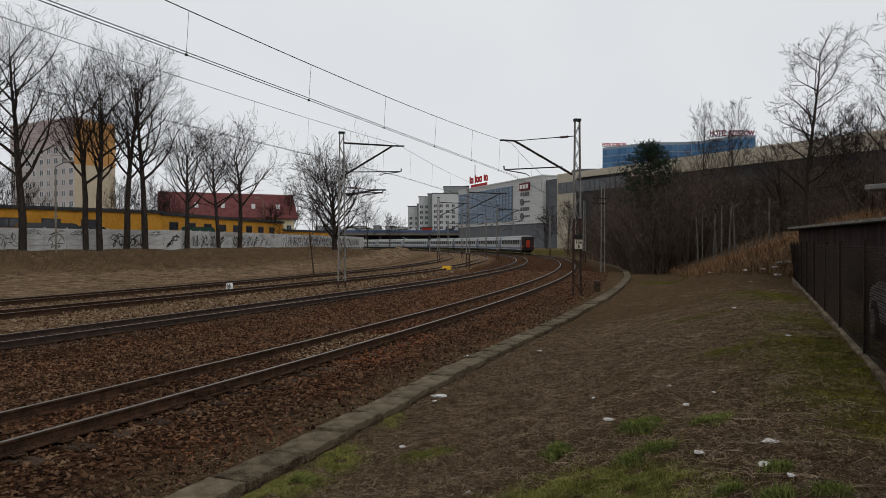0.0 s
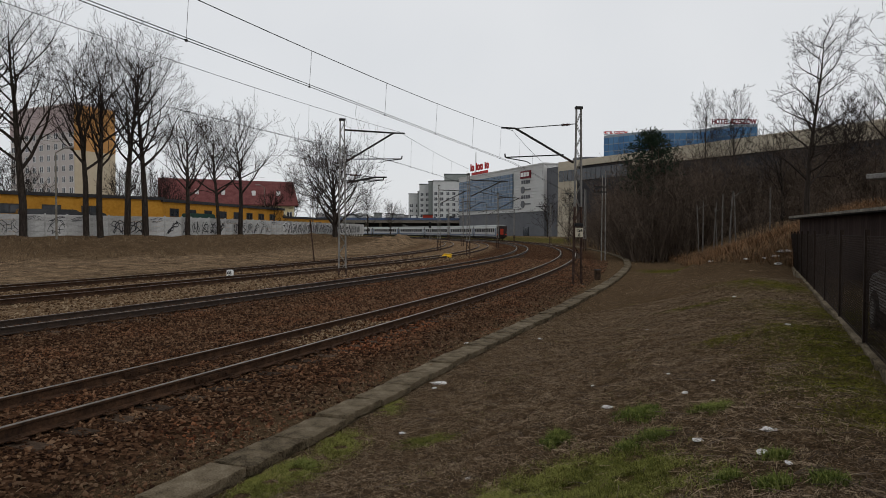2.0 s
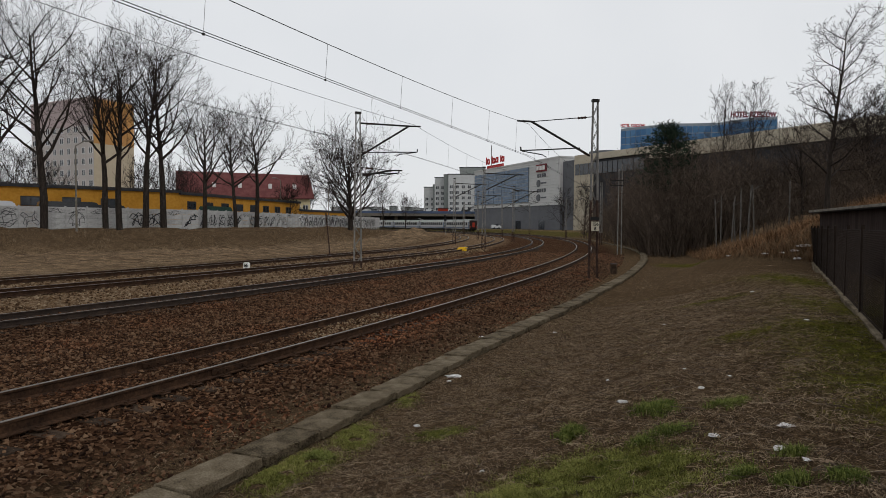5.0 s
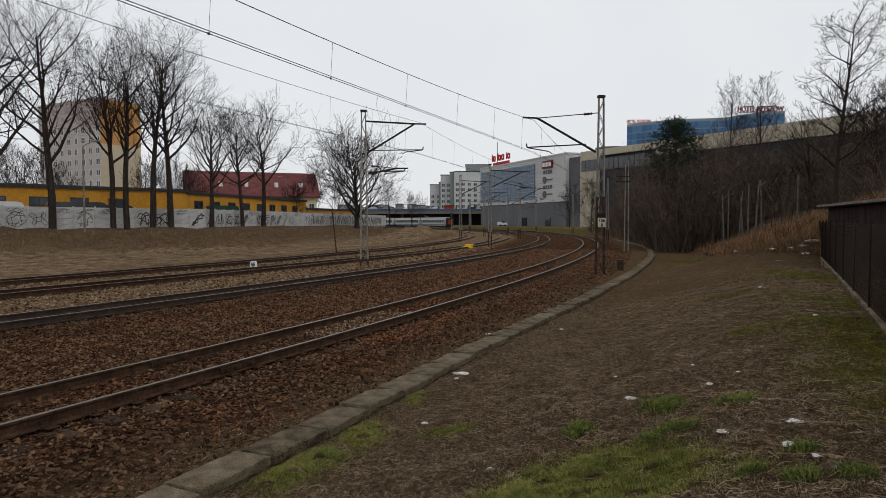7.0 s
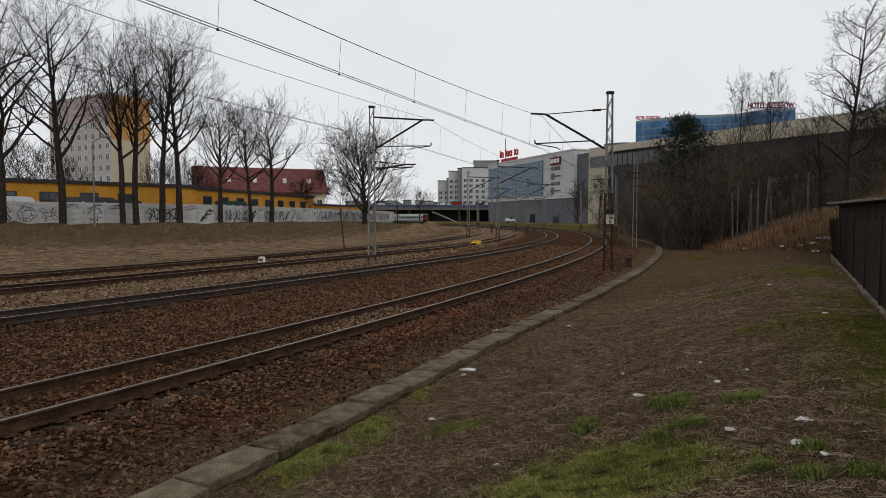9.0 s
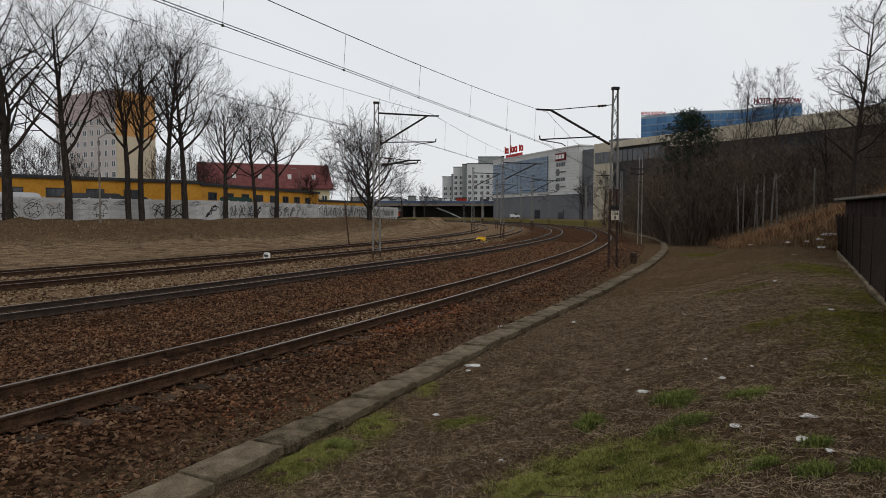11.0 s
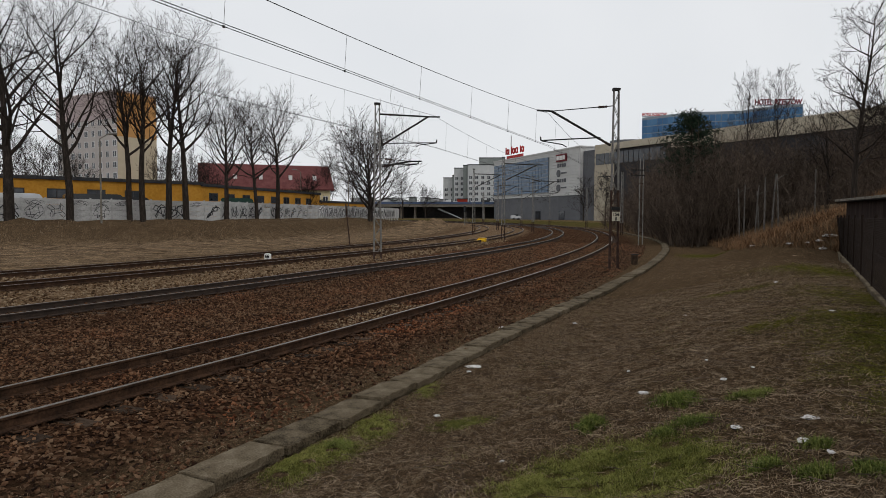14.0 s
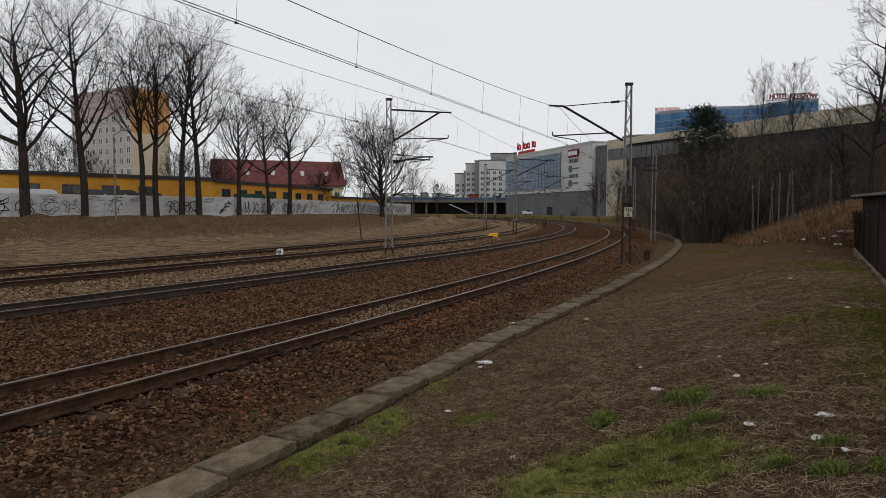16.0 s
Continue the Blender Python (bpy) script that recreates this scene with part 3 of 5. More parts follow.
def build_kerb():
    owner = thing("cable_trough", 0, 0, 0, label="mossy concrete cable trough cover of cracked slabs beside the track", category="cable trough", kind="structure")
    rs = random.Random(9)
    p, k = -26.5, 0
    meshes = []
    for v in range(8):
        bm = bmesh.new()
        w, L = .245, .503
        # broken outline along both long sides, worn corners
        n = 7
        left = [(-w + rs.uniform(-.018, .014), -L + .01 + (2 * L - .02) * i / n) for i in range(n + 1)]
        right = [(w + rs.uniform(-.028, .012), -L + .01 + (2 * L - .02) * i / n) for i in range(n + 1)]
        if v % 3 == 0:
            right[rs.randrange(2, 6)] = (w - .07, right[3][1])
            right.sort(key=lambda q: q[1])
        if v % 4 == 1:
            left[-1] = (-w + .06, L - .06)
        top = [[bm.verts.new((x * (1 - .025 * d), y * (1 - .006 * d), -.01 * (1 - d) + rs.uniform(-.004, .003))) for x, y in left + right[::-1]] for d in (0, 1)]
        low = [bm.verts.new((x + rs.uniform(-.008, .008), y, -.095)) for x, y in left + right[::-1]]
        m = len(low)
        bm.faces.new(top[1])
        bm.faces.new(low[::-1])
        for i in range(m):
            q = (i + 1) % m
            bm.faces.new((top[0][i], top[0][q], top[1][q], top[1][i]))
            bm.faces.new((low[i], low[q], top[0][q], top[0][i]))
        bmesh.ops.recalc_face_normals(bm, faces=bm.faces[:])
        me = bpy.data.meshes.new("slab")
        bm.to_mesh(me)
        bm.free()
        me.materials.append(M["slab"])
        meshes.append(me)
    step = math.degrees(1.0 / R0)
    while p < 4:
        x, y = spot(p, along(KERB, p) + rs.uniform(-.03, .03))
        d = math.degrees(math.atan2(along(KERB, p + .3) - along(KERB, p - .3), R0 * radians(.6)))
        z = -.2 + rs.uniform(-.014, .014) + .06 * float(smooth(-17.5, -15, p))
        share("slab", meshes[rs.randrange(8)], owner, pose(x, y, z, rs.uniform(-.9, .9), rs.uniform(-2, 2), p - d + rs.uniform(-1.5, 1.5)))
        p += step
    # the trough's wall below the covers
    V, F = [], []
    ph = np.arange(-26.5, 4, .15)
    for p in ph:
        for u, z in ((-.2, -.6), (-.2, -.29), (.2, -.29), (.2, -.6)):
            V.append((*spot(p, along(KERB, p) + u), z))
    for i in range(len(ph) - 1):
        for k in range(4):
            a, b = i * 4 + k, i * 4 + (k + 1) % 4
            F.append((a, b, b + 4, a + 4))
    share("trough_wall", mesh_from("trough_wall", V, F, "slab"), owner)


# ---- overhead line ----
def lattice(bm, w, d, h, r=.028, bays=12, taper=1.0):
    """Lattice mast: two channel legs joined by zigzag bars on both faces."""
    for s in (-1, 1):
        b = box(bm, s * w / 2 - .036, -d / 2, 0, s * w / 2 + .036, d / 2, h)
        for v in b:
            if v.co.z > h / 2:
                v.co.x *= taper
    for i in range(bays):
        z0, z1 = .25 + (h - .4) * i / bays, .25 + (h - .4) * (i + 1) / bays
        s = 1 if i % 2 else -1
        f0, f1 = 1 - (1 - taper) * z0 / h, 1 - (1 - taper) * z1 / h
        for y in (-d / 2 + .01, d / 2 - .01):
            rod(bm, (s * w / 2 * f0, y, z0), (-s * w / 2 * f1, y, z1), .016, n=4)


def build_mast(x, y, h, turn, w=.42, rust=.45, arms=(), label="", z=None):
    """turn: heading of the arm; arms: (reach, height of its foot, height of its tip)."""
    z = ground(x, y) - .05 if z is None else z
    ob = thing("catenary_mast", x, y, z, turn, label or "grey lattice steel catenary mast with a dark cantilever arm", "catenary mast", "catenary masts")
    cut = h * rust
    bm = bmesh.new()
    lattice(bm, w, .16, h, bays=max(8, int(h * 1.7)), taper=.55)
    low = bm.copy()
    for b, z0, gone in ((bm, cut, "inner"), (low, cut, "outer")):
        bmesh.ops.bisect_plane(b, geom=b.verts[:] + b.edges[:] + b.faces[:], plane_co=(0, 0, z0), plane_no=(0, 0, 1), clear_inner=gone == "inner", clear_outer=gone == "outer")
    part("lattice", bm, "steel", ob)
    part("lower_lattice", low, "steel_rust", ob, "rusty lower legs")
    bm = bmesh.new()
    box(bm, -w / 2 - .09, -.17, -.25, w / 2 + .09, .17, .1, .03)
    part("footing", bm, "concrete", ob)
    bm = bmesh.new()
    box(bm, -w * .28 - .05, -.11, h - .02, w * .28 + .05, .11, h + .1)
    part("cap", bm, "dark_steel", ob)
    for reach, foot, tip, reg, rise, root in arms:
        # strut, tie, insulators and the arm that steadies the wire
        part("strut", rodded(((.25, 0, foot), (reach, 0, tip), .055), ((reach, 0, tip), (reach + .7, 0, tip + .02), .045)), "dark_steel", ob)
        part("tie", rodded(((.1, 0, tip + rise), (reach, 0, tip), .022 if rise > .1 else .05)), "dark_steel", ob)
        # two ribbed insulators, one on the tie and one on the strut
        for p, q in (((.45, 0, tip + rise * (1 - .45 / reach)), (.87, 0, tip + rise * (1 - .87 / reach))),
                     ((.3, 0, foot + (tip - foot) * .05 / (reach - .25)), (.72, 0, foot + (tip - foot) * .47 / (reach - .25)))):
            p, q = Vector(p), Vector(q)
            tubes([([p.lerp(q, u / 12) for u in range(13)], [.07 if u % 2 else .035 for u in range(13)], 8)], "insulator", "insulator", ob)
        part("registration_arm", rodded((root, (reach + .5, 0, reg + .12), .03),
                                        ((reach + .5, 0, reg + .12), (reach + .52, 0, reg + .3), .035),
                                        ((reach + .45, 0, reg + .1), (reach - .55, 0, reg - .05), .025), ((reach - .55, 0, reg - .05), (reach - .75, 0, reg - .17), .022)), "dark_steel", ob)
    return ob


def build_wires(supports, name, label):
    """Messenger and twin contact wire with droppers; supports: (angle, offset, contact height, messenger height, sag of the span after it)."""
    ob = thing(name, 0, 0, 0, label=label, category="overhead wire", group="overhead wires")
    mess, cont, cont2, drops = [], [], [], []
    for (a, oa, ca, ma, sag), (b, ob_, cb, mb, _) in zip(supports[:-1], supports[1:]):
        n = 24
        ax, ay = spot(a, oa)
        bx, by = spot(b, ob_)
        span = math.hypot(bx - ax, by - ay)
        nx, ny = -(by - ay) / span * .06, (bx - ax) / span * .06

        def wire(u):
            x, y, dip = ax + (bx - ax) * u, ay + (by - ay) * u, 4 * u * (1 - u)
            return (x, y, ma + (mb - ma) * u - sag * dip), (x + nx, y + ny, ca + (cb - ca) * u), (x - nx, y - ny, ca + (cb - ca) * u)
        for i in range(n + (b == supports[-1][0])):
            p, q, r = wire(i / n)
            mess.append(p)
            cont.append(q)
            cont2.append(r)
        m = max(3, round(span / 4.0))
        for j in range(m):
            p, q, _ = wire((j + .5) / m)
            drops.append(([(q[0], q[1], q[2]), (p[0], p[1], p[2])], .0045, 4))
    tubes([(mess, .0095, 5)], "messenger_wire", "wire", ob)
    tubes([(cont, .008, 5)], "contact_wire", "wire", ob)
    tubes([(cont2, .008, 5)], "contact_wire", "wire", ob)
    for d in drops:
        tubes([d], "dropper", "wire", ob)
        x, y, z = d[0][0]
        part("clamp", boxed(x - .02, y - .02, z - .02, x + .02, y + .02, z + .02), "dark_steel", ob)
    return ob


# ---- far and near buildings ----
def frame_of(ax, ay, bx, by, z):
    """Pose whose x runs from a to b along a front, with y away behind it."""
    return Matrix.Translation((ax, ay, z)) @ Matrix.Rotation(math.atan2(by - ay, bx - ax), 4, "Z"), math.hypot(bx - ax, by - ay)


def facade_house(name, a, b, depth, z0, z1, wall, label, category, windows=(), roof="roof_dark", parapet=.4, trim="frame_white"):
    """A block with a front from a to b; windows: (x, z, w, h) in the front's own metres, built as recessed frames with panes."""
    m, L = frame_of(*a, *b, z0)
    ob = new(name)
    ob.matrix_world = m
    tagged(ob, label, category)
    h = z1 - z0
    part("wall", boxed(0, 0, 0, L, depth, h), wall, ob)
    part("roof", boxed(-.2, -.2, h, L + .2, depth + .2, h + parapet), roof, ob)
    cache = {}
    for x, z, w, hh in windows:
        key = (round(w, 2), round(hh, 2))
        if key not in cache:
            bm = bmesh.new()
            t = max(.05, w * .06)
            for q in ((-w / 2, 0, -w / 2 + t, hh), (w / 2 - t, 0, w / 2, hh), (-w / 2 + t, 0, w / 2 - t, t), (-w / 2 + t, hh - t, w / 2 - t, hh), (-t / 2, t, t / 2, hh - t)):
                box(bm, q[0], -.06, q[1], q[2], .0, q[3])
            fm = bpy.data.meshes.new("window")
            bm.to_mesh(fm)
            bm.free()
            fm.materials.append(M[trim])
            bm = bmesh.new()
            box(bm, -w / 2 + t, -.03, t, w / 2 - t, -.004, hh - t)
            pm = bpy.data.meshes.new("pane")
            bm.to_mesh(pm)
            bm.free()
            pm.materials.append(M["glass"])
            cache[key] = fm, pm
        fm, pm = cache[key]
        win = share("window", fm, ob, Matrix.Translation((x, 0, z)))
        share("pane", pm, win)
    return ob


def lettering(text, size, material, parent, m, name="letters", depth=.12):
    cu = bpy.data.curves.new(name, "FONT")
    cu.body, cu.size, cu.extrude, cu.align_x = text, size, depth, "CENTER"
    cu.offset = size * .03
    tmp = bpy.data.objects.new(name, cu)
    scene.collection.objects.link(tmp)
    me = bpy.data.meshes.new_from_object(tmp.evaluated_get(bpy.context.evaluated_depsgraph_get()))
    bpy.data.objects.remove(tmp)
    me.name = name
    me.materials.clear()
    me.materials.append(M[material])
    ob = new(name, me)
    ob.parent = parent
    ob.matrix_basis = m @ Matrix.Rotation(math.pi / 2, 4, "X")
    return ob


def at(px, Z):
    """x at the distance Z on the bearing px (bearing scale 1170)."""
    return (px - 784) / 1170 * Z


def up(py, Z):
    return H + (431.5 - py) / 1170 * Z


def build_far():
    # eleven-storey tower block
    Z = 163
    a, b = (at(20, Z + 10), Z + 10), (at(132, Z - 2), Z - 2)
    win = []
    L = math.hypot(b[0] - a[0], b[1] - a[1])
    for f in range(11):
        for c in range(9):
            win.append((1.2 + c * (L - 2.4) / 8, 1.5 + f * 2.72, 1.25 if c % 2 else 1.6, 1.55))
    t = facade_house("tower_block", a, b, 11, 1.5, up(213, Z), "tower_white", "pale high-rise apartment block with mauve and orange upper storeys", "apartment block", win, roof="tower_pink")
    h = up(213, Z) - 1.5
    part("upper_band", boxed(-.05, -.12, h - 6.5, L + .05, 0, h), "tower_pink", t)
    part("upper_band", boxed(L, -.05, h - 11, L + .14, 11.05, h), "tower_orange", t, "orange painted upper gable")
    part("gable", boxed(L, -.03, 0, L + .1, 11.03, h - 11), "tower_cream", t)
    for x in (3, 7, 10):
        part("chimney", boxed(x, 5, h + .3, x + 1.2, 6.5, h + 2), "tower_pink", t)
    # red-roofed house
    Z = 128
    a, b = (at(287, Z), Z), (at(520, Z + 10), Z + 10)
    win = [(19.5 + i * 1.6, 3.2, 1.1, 1.5) for i in range(4)] + [(2 + i * 2.4, .5, 1.0, 1.5) for i in range(9)] + [(2 + i * 2.4, 3.2, 1.0, 1.4) for i in range(6)]
    m, L = frame_of(*a, *b, 1.5)
    ob = facade_house("red_roofed_house", a, b, 11, 1.5, up(384, Z), "cream", "cream rendered house with a steep red tiled roof", "house", win, roof="cream", parapet=.05)
    e, r = up(384, Z) - 1.5, up(338, Z) - 1.5
    bm = bmesh.new()
    o = [(-.6, e - .1), (5.5, r), (11.6, e - .1), (11.6, e + .15), (5.5, r + .3), (-.6, e + .15)]
    vs = [[bm.verts.new((x, y, z)) for y, z in o] for x in (-.8, L + .8)]
    n = len(o)
    bm.faces.new(vs[0])
    bm.faces.new(vs[1][::-1])
    for i in range(n):
        bm.faces.new((vs[0][i], vs[1][i], vs[1][(i + 1) % n], vs[0][(i + 1) % n]))
    bmesh.ops.recalc_face_normals(bm, faces=bm.faces[:])
    part("tiled_roof", bm, "red_roof", ob)
    bm = bmesh.new()
    prism(bm, [(0, e), (5.5, r), (11, e)], 0, .2)
    bmesh.ops.transform(bm, matrix=Matrix.Rotation(math.pi / 2, 4, "Z") @ Matrix.Diagonal((1, 1, 1, 1)), verts=bm.verts[:])
    bmesh.ops.translate(bm, vec=(L, 0, 0), verts=bm.verts[:])
    part("gable", bm, "cream", ob)
    for x in (6, 11, 17, 22):
        part("dormer", boxed(x, 1.6, e + 1.6, x + .7, 3.2, e + 3.0), "frame_white", ob)
    # long ochre workshop behind the wall
    pts = [(-64, 56), (-36.5, 86), (-29.5, 122)]
    for k, (p, q) in enumerate(zip(pts[:-1], pts[1:])):
        L = math.hypot(q[0] - p[0], q[1] - p[1])
        z1 = (6.2, 6.0)[k]
        win = [(2.5 + i * 4.2, 2.6, 2.0, 1.1) for i in range(int((L - 3) / 4.2))]
        facade_house("workshop", p, q, 9, 1.5, z1, "yellow", "long low ochre workshop with a dark flat roof edge", "workshop", win, trim="roof_dark")
    facade_house("garage_row", (at(500, 122), 122), (at(585, 142), 142), 6, 1.5, 4.6, "yellow", "low ochre garage row with a brown roof", "garage", [(2 + i * 3.2, .6, 2.2, 2.0) for i in range(5)], trim="roof_dark")
    # blocks of flats beyond the mall
    for x0, x1, y1, Z, w in ((722, 743, 366, 380, "block_white"), (738, 750, 362, 376, "block_grey"), (741, 760, 349, 372, "block_white"), (757, 768, 344, 366, "block_grey"), (765, 818, 343, 362, "block_white"), (785, 830, 331, 400, "block_grey")):
        a, b = (at(x0, Z), Z), (at(x1, Z), Z)
        L = b[0] - a[0]
        top = up(y1, Z)
        win = []
        if w == "block_white":
            nc = max(2, int(L / 3.0))
            win = [(L * (c + .5) / nc, 4 + f * 3.0, 1.9, 1.9) for f in range(int((top - 6) / 3)) for c in range(nc)]
        facade_house("flats", a, b, 15, 0, top, w, "pale grey block of flats beyond the railway" if w == "block_white" else "grey green stair tower of a block of flats", "apartment block", win)


def build_mall():
    # shopping mall: white cladding with a big blue window, dark base
    a, b = (at(812, 300), 300), (at(962, 232), 232)
    m, L = frame_of(*a, *b, 0)
    ob = new("shopping_mall")
    ob.matrix_world = m
    tagged(ob, "white clad shopping mall with large blue glass front", "shopping mall")
    h0, h = 9.5, 26.0
    part("base", boxed(0, 0, 0, L, 60, h0), "clad_grey", ob)
    rows = 16
    bm = bmesh.new()
    for i in range(rows):
        z = h0 + (h - h0) * i / rows
        box(bm, 0, -.3, z + .06, L, 60, z + (h - h0) / rows)
    part("cladding", bm, "clad_white", ob)
    part("parapet", boxed(-.3, -.5, h, L + .3, 60, h + .5), "clad_white", ob)
    gx0, gx1, gz0, gz1 = 1.0, L * .70, 11.0, 24.3
    win = part("glass_front", boxed(gx0, -.6, gz0, gx1, -.3, gz1), "mullion", ob, "grid of blue glass panes")
    cols, rws = 20, 9
    pw, ph = (gx1 - gx0) / cols, (gz1 - gz0) / rws
    bm = boxed(-pw / 2 + .18, -.1, .15, pw / 2 - .18, .0, ph - .15)
    pane = bpy.data.meshes.new("pane")
    bm.to_mesh(pane)
    bm.free()
    pane.materials.append(M["blue_glass"])
    for i in range(cols):
        for j in range(rws):
            share("pane", pane, win, Matrix.Translation((gx0 + pw * (i + .5), -.62, gz0 + ph * j)))
    for k, z in enumerate((23.2, 20.5, 17.7, 15.0, 12.4)):
        x = L * .83
        if k == 0:
            part("shop_sign", boxed(x - 3.6, -.8, z - 1.3, x + 3.6, -.3, z + 1.4), "sign_dark", ob, "dark red shop sign")
            for q in (-2.2, 0, 2.2):
                part("sign_bar", boxed(x + q - .8, -.95, z - .7, x + q + .8, -.8, z + .8), "white", ob)
        elif k % 2:
            for q in range(4):
                part("sign_bar", boxed(x - 3.2 + q * 1.7, -.5, z - .6, x - 2.1 + q * 1.7, -.3, z + .7), "clad_grey", ob)
        else:
            part("round_sign", rodded(((x - 2.2, -.6, z), (x - 2.2, -.3, z), 1.3), n=16), "clad_grey", ob)
            part("sign_bar", boxed(x - .4, -.5, z - .2, x + 3.4, -.3, z + .3), "clad_grey", ob)
    # grey end tower and the beige wing
    part("end_tower", boxed(L, 1, 0, L + 10, 50, h - 1.5), "clad_grey", ob, "slate grey clad end tower")
    part("roof_drum", rodded(((L - 2, 20, h), (L - 2, 20, h + 3), 6), n=20), "clad_grey", ob)
    for q in (0.2, .45):
        part("gate", boxed(L * (.35 + q), -.2, 0, L * (.35 + q) + 4, 0, 4), "glass", ob)
    sign = part("sign_frame", boxed(2, 4, h + .5, 17, 4.3, h + .9), "mullion", ob)
    # brand lettering kept as plain shapes
    for i, (w_, h_) in enumerate(((1.5, 3.2), (1.3, 2.2), (.6, 3.2), (1.4, 2.2), (1.0, 2.4), (.5, 2.8), (1.4, 2.2))):
        cx, cz = 3 + i * 2.9, h + 3.2
        loop = [(cx + 1.0 * math.cos(a * .785), 3.8, cz + 1.2 + 1.1 * math.sin(a * .785)) for a in range(9)]
        bm = bmesh.new()
        if h_ < 2.5:
            for a, b in zip(loop[:-1], loop[1:]):
                rod(bm, a, b, .32)
        rod(bm, (cx + 1.0, 3.8, cz), (cx + 1.0, 3.8, cz + h_), .32)
        part("sign_letter", bm, "sign_red", ob, "red letter shape")
    for i in range(8):
        part("sign_letter", boxed(5 + i * 2.1, 3.6, h + .9, 6.3 + i * 2.1, 4, h + 2.5), "sign_red", ob, "red letter shape")
    part("antenna", rodded(((-4, 10, h), (-4, 10, h + 13), .2)), "steel", ob)

    # long garage wing, nearer the railway
    c, d = (at(988, 222), 222), (at(1640, 128), 128)
    m, L = frame_of(*c, *d, 0)
    g = new("parking_garage")
    g.matrix_world = m
    tagged(g, "long dark grey garage wing with a beige upper band", "parking garage")
    h = 25.5
    part("wall", boxed(0, 0, 0, L, 40, 19.5), "clad_dark", g)
    part("upper_wall", boxed(0, .4, 19.5, L, 40, h - 2), "clad_dark", g)
    part("beige_band", boxed(-.2, -.3, h - 2.0, L, 40, h), "beige", g, "beige stone parapet band")
    part("beige_field", boxed(L * .3, -.25, h - 3.9, L, .3, h - 2.0), "beige", g, "beige stone field")
    part("beige_corner", boxed(-.2, -.4, 0, 9, 10, h - 2.0), "beige", g, "beige stone corner")
    n = 60
    bm = boxed(.04, -.12, .2, L / n - .04, 0, 19.3)
    pm = bpy.data.meshes.new("wall_panel")
    bm.to_mesh(pm)
    bm.free()
    pm.materials.append(M["clad_dark"])
    for i in range(n):
        share("wall_panel", pm, g, Matrix.Translation((L * i / n, 0, 0)))
    pane_w = 2.2
    bm = boxed(-pane_w / 2 + .12, -.1, 0, pane_w / 2 - .12, 0, 3.6)
    me = bpy.data.meshes.new("pane")
    bm.to_mesh(me)
    bm.free()
    me.materials.append(M["glass"])
    for i in range(int(L * .29 / pane_w)):
        share("pane", me, g, Matrix.Translation((1.5 + i * pane_w, -.45, h - 6.6)))
    # hotel: curved blue glass
    pts = []
    for px, py, Z in ((1066, 262, 300), (1110, 257, 291), (1160, 252, 284), (1200, 250, 283), (1235, 249, 281), (1265, 245, 274), (1300, 240, 267), (1336, 238, 265), (1339, 240, 300)):
        pts.append((at(px, Z), Z))
    top = up(262, 300)
    ht = new("hotel")
    ht.matrix_world = pose(0, 0, 0)
    tagged(ht, "tall hotel with a wavy deep blue glass front", "hotel")
    bm = bmesh.new()
    prof = [bm.verts.new((x, y, 0)) for x, y in pts] + [bm.verts.new((at(1330, 330), 330, 0)), bm.verts.new((at(1075, 330), 330, 0))]
    f = bm.faces.new(prof)
    r = bmesh.ops.extrude_face_region(bm, geom=[f])
    bmesh.ops.translate(bm, vec=(0, 0, top), verts=[v for v in r["geom"] if isinstance(v, bmesh.types.BMVert)])
    bmesh.ops.recalc_face_normals(bm, faces=bm.faces[:])
    part("body", bm, "mullion", ht)
    me = bpy.data.meshes.new("pane")
    bm = boxed(-.98, -.12, .15, .98, 0, 2.9)
    bm.to_mesh(me)
    bm.free()
    me.materials.append(M["hotel_glass"])
    for (ax, ay), (bx, by) in zip(pts[:-2], pts[1:-1]):
        fm, L = frame_of(ax, ay, bx, by, 0)
        n = max(2, int(L / 2.1))
        for i in range(n):
            for j in range(6):
                share("pane", me, ht, fm @ pose(L * (i + .5) / n, -.02, top - 1.0 - 3.1 * (j + 1)) @ Matrix.Diagonal((L / n / 2.1, 1, 1, 1)))
    part("plant_room", boxed(at(1180, 305), 305, top, at(1290, 305), 325, top + 1.6), "mullion", ht)
    for px0, px1, py, Z in ((1068, 1109, 262, 298), (1260, 1337, 240, 270)):
        x0, x1 = at(px0, Z), at(px1, Z)
        z = top + .9
        lettering("HOTEL RZESZÓW", (x1 - x0) / 7.9, "sign_dark" if px0 > 1200 else "sign_red", ht, pose((x0 + x1) / 2, Z + 2, z, 0, 0, 0) @ Matrix.Diagonal((1, 1, 1.35, 1)), "sign_letters", .2)
        part("sign_rail", boxed(x0, Z + 2.1, z - .5, x1, Z + 2.4, z - .2), "mullion", ht)


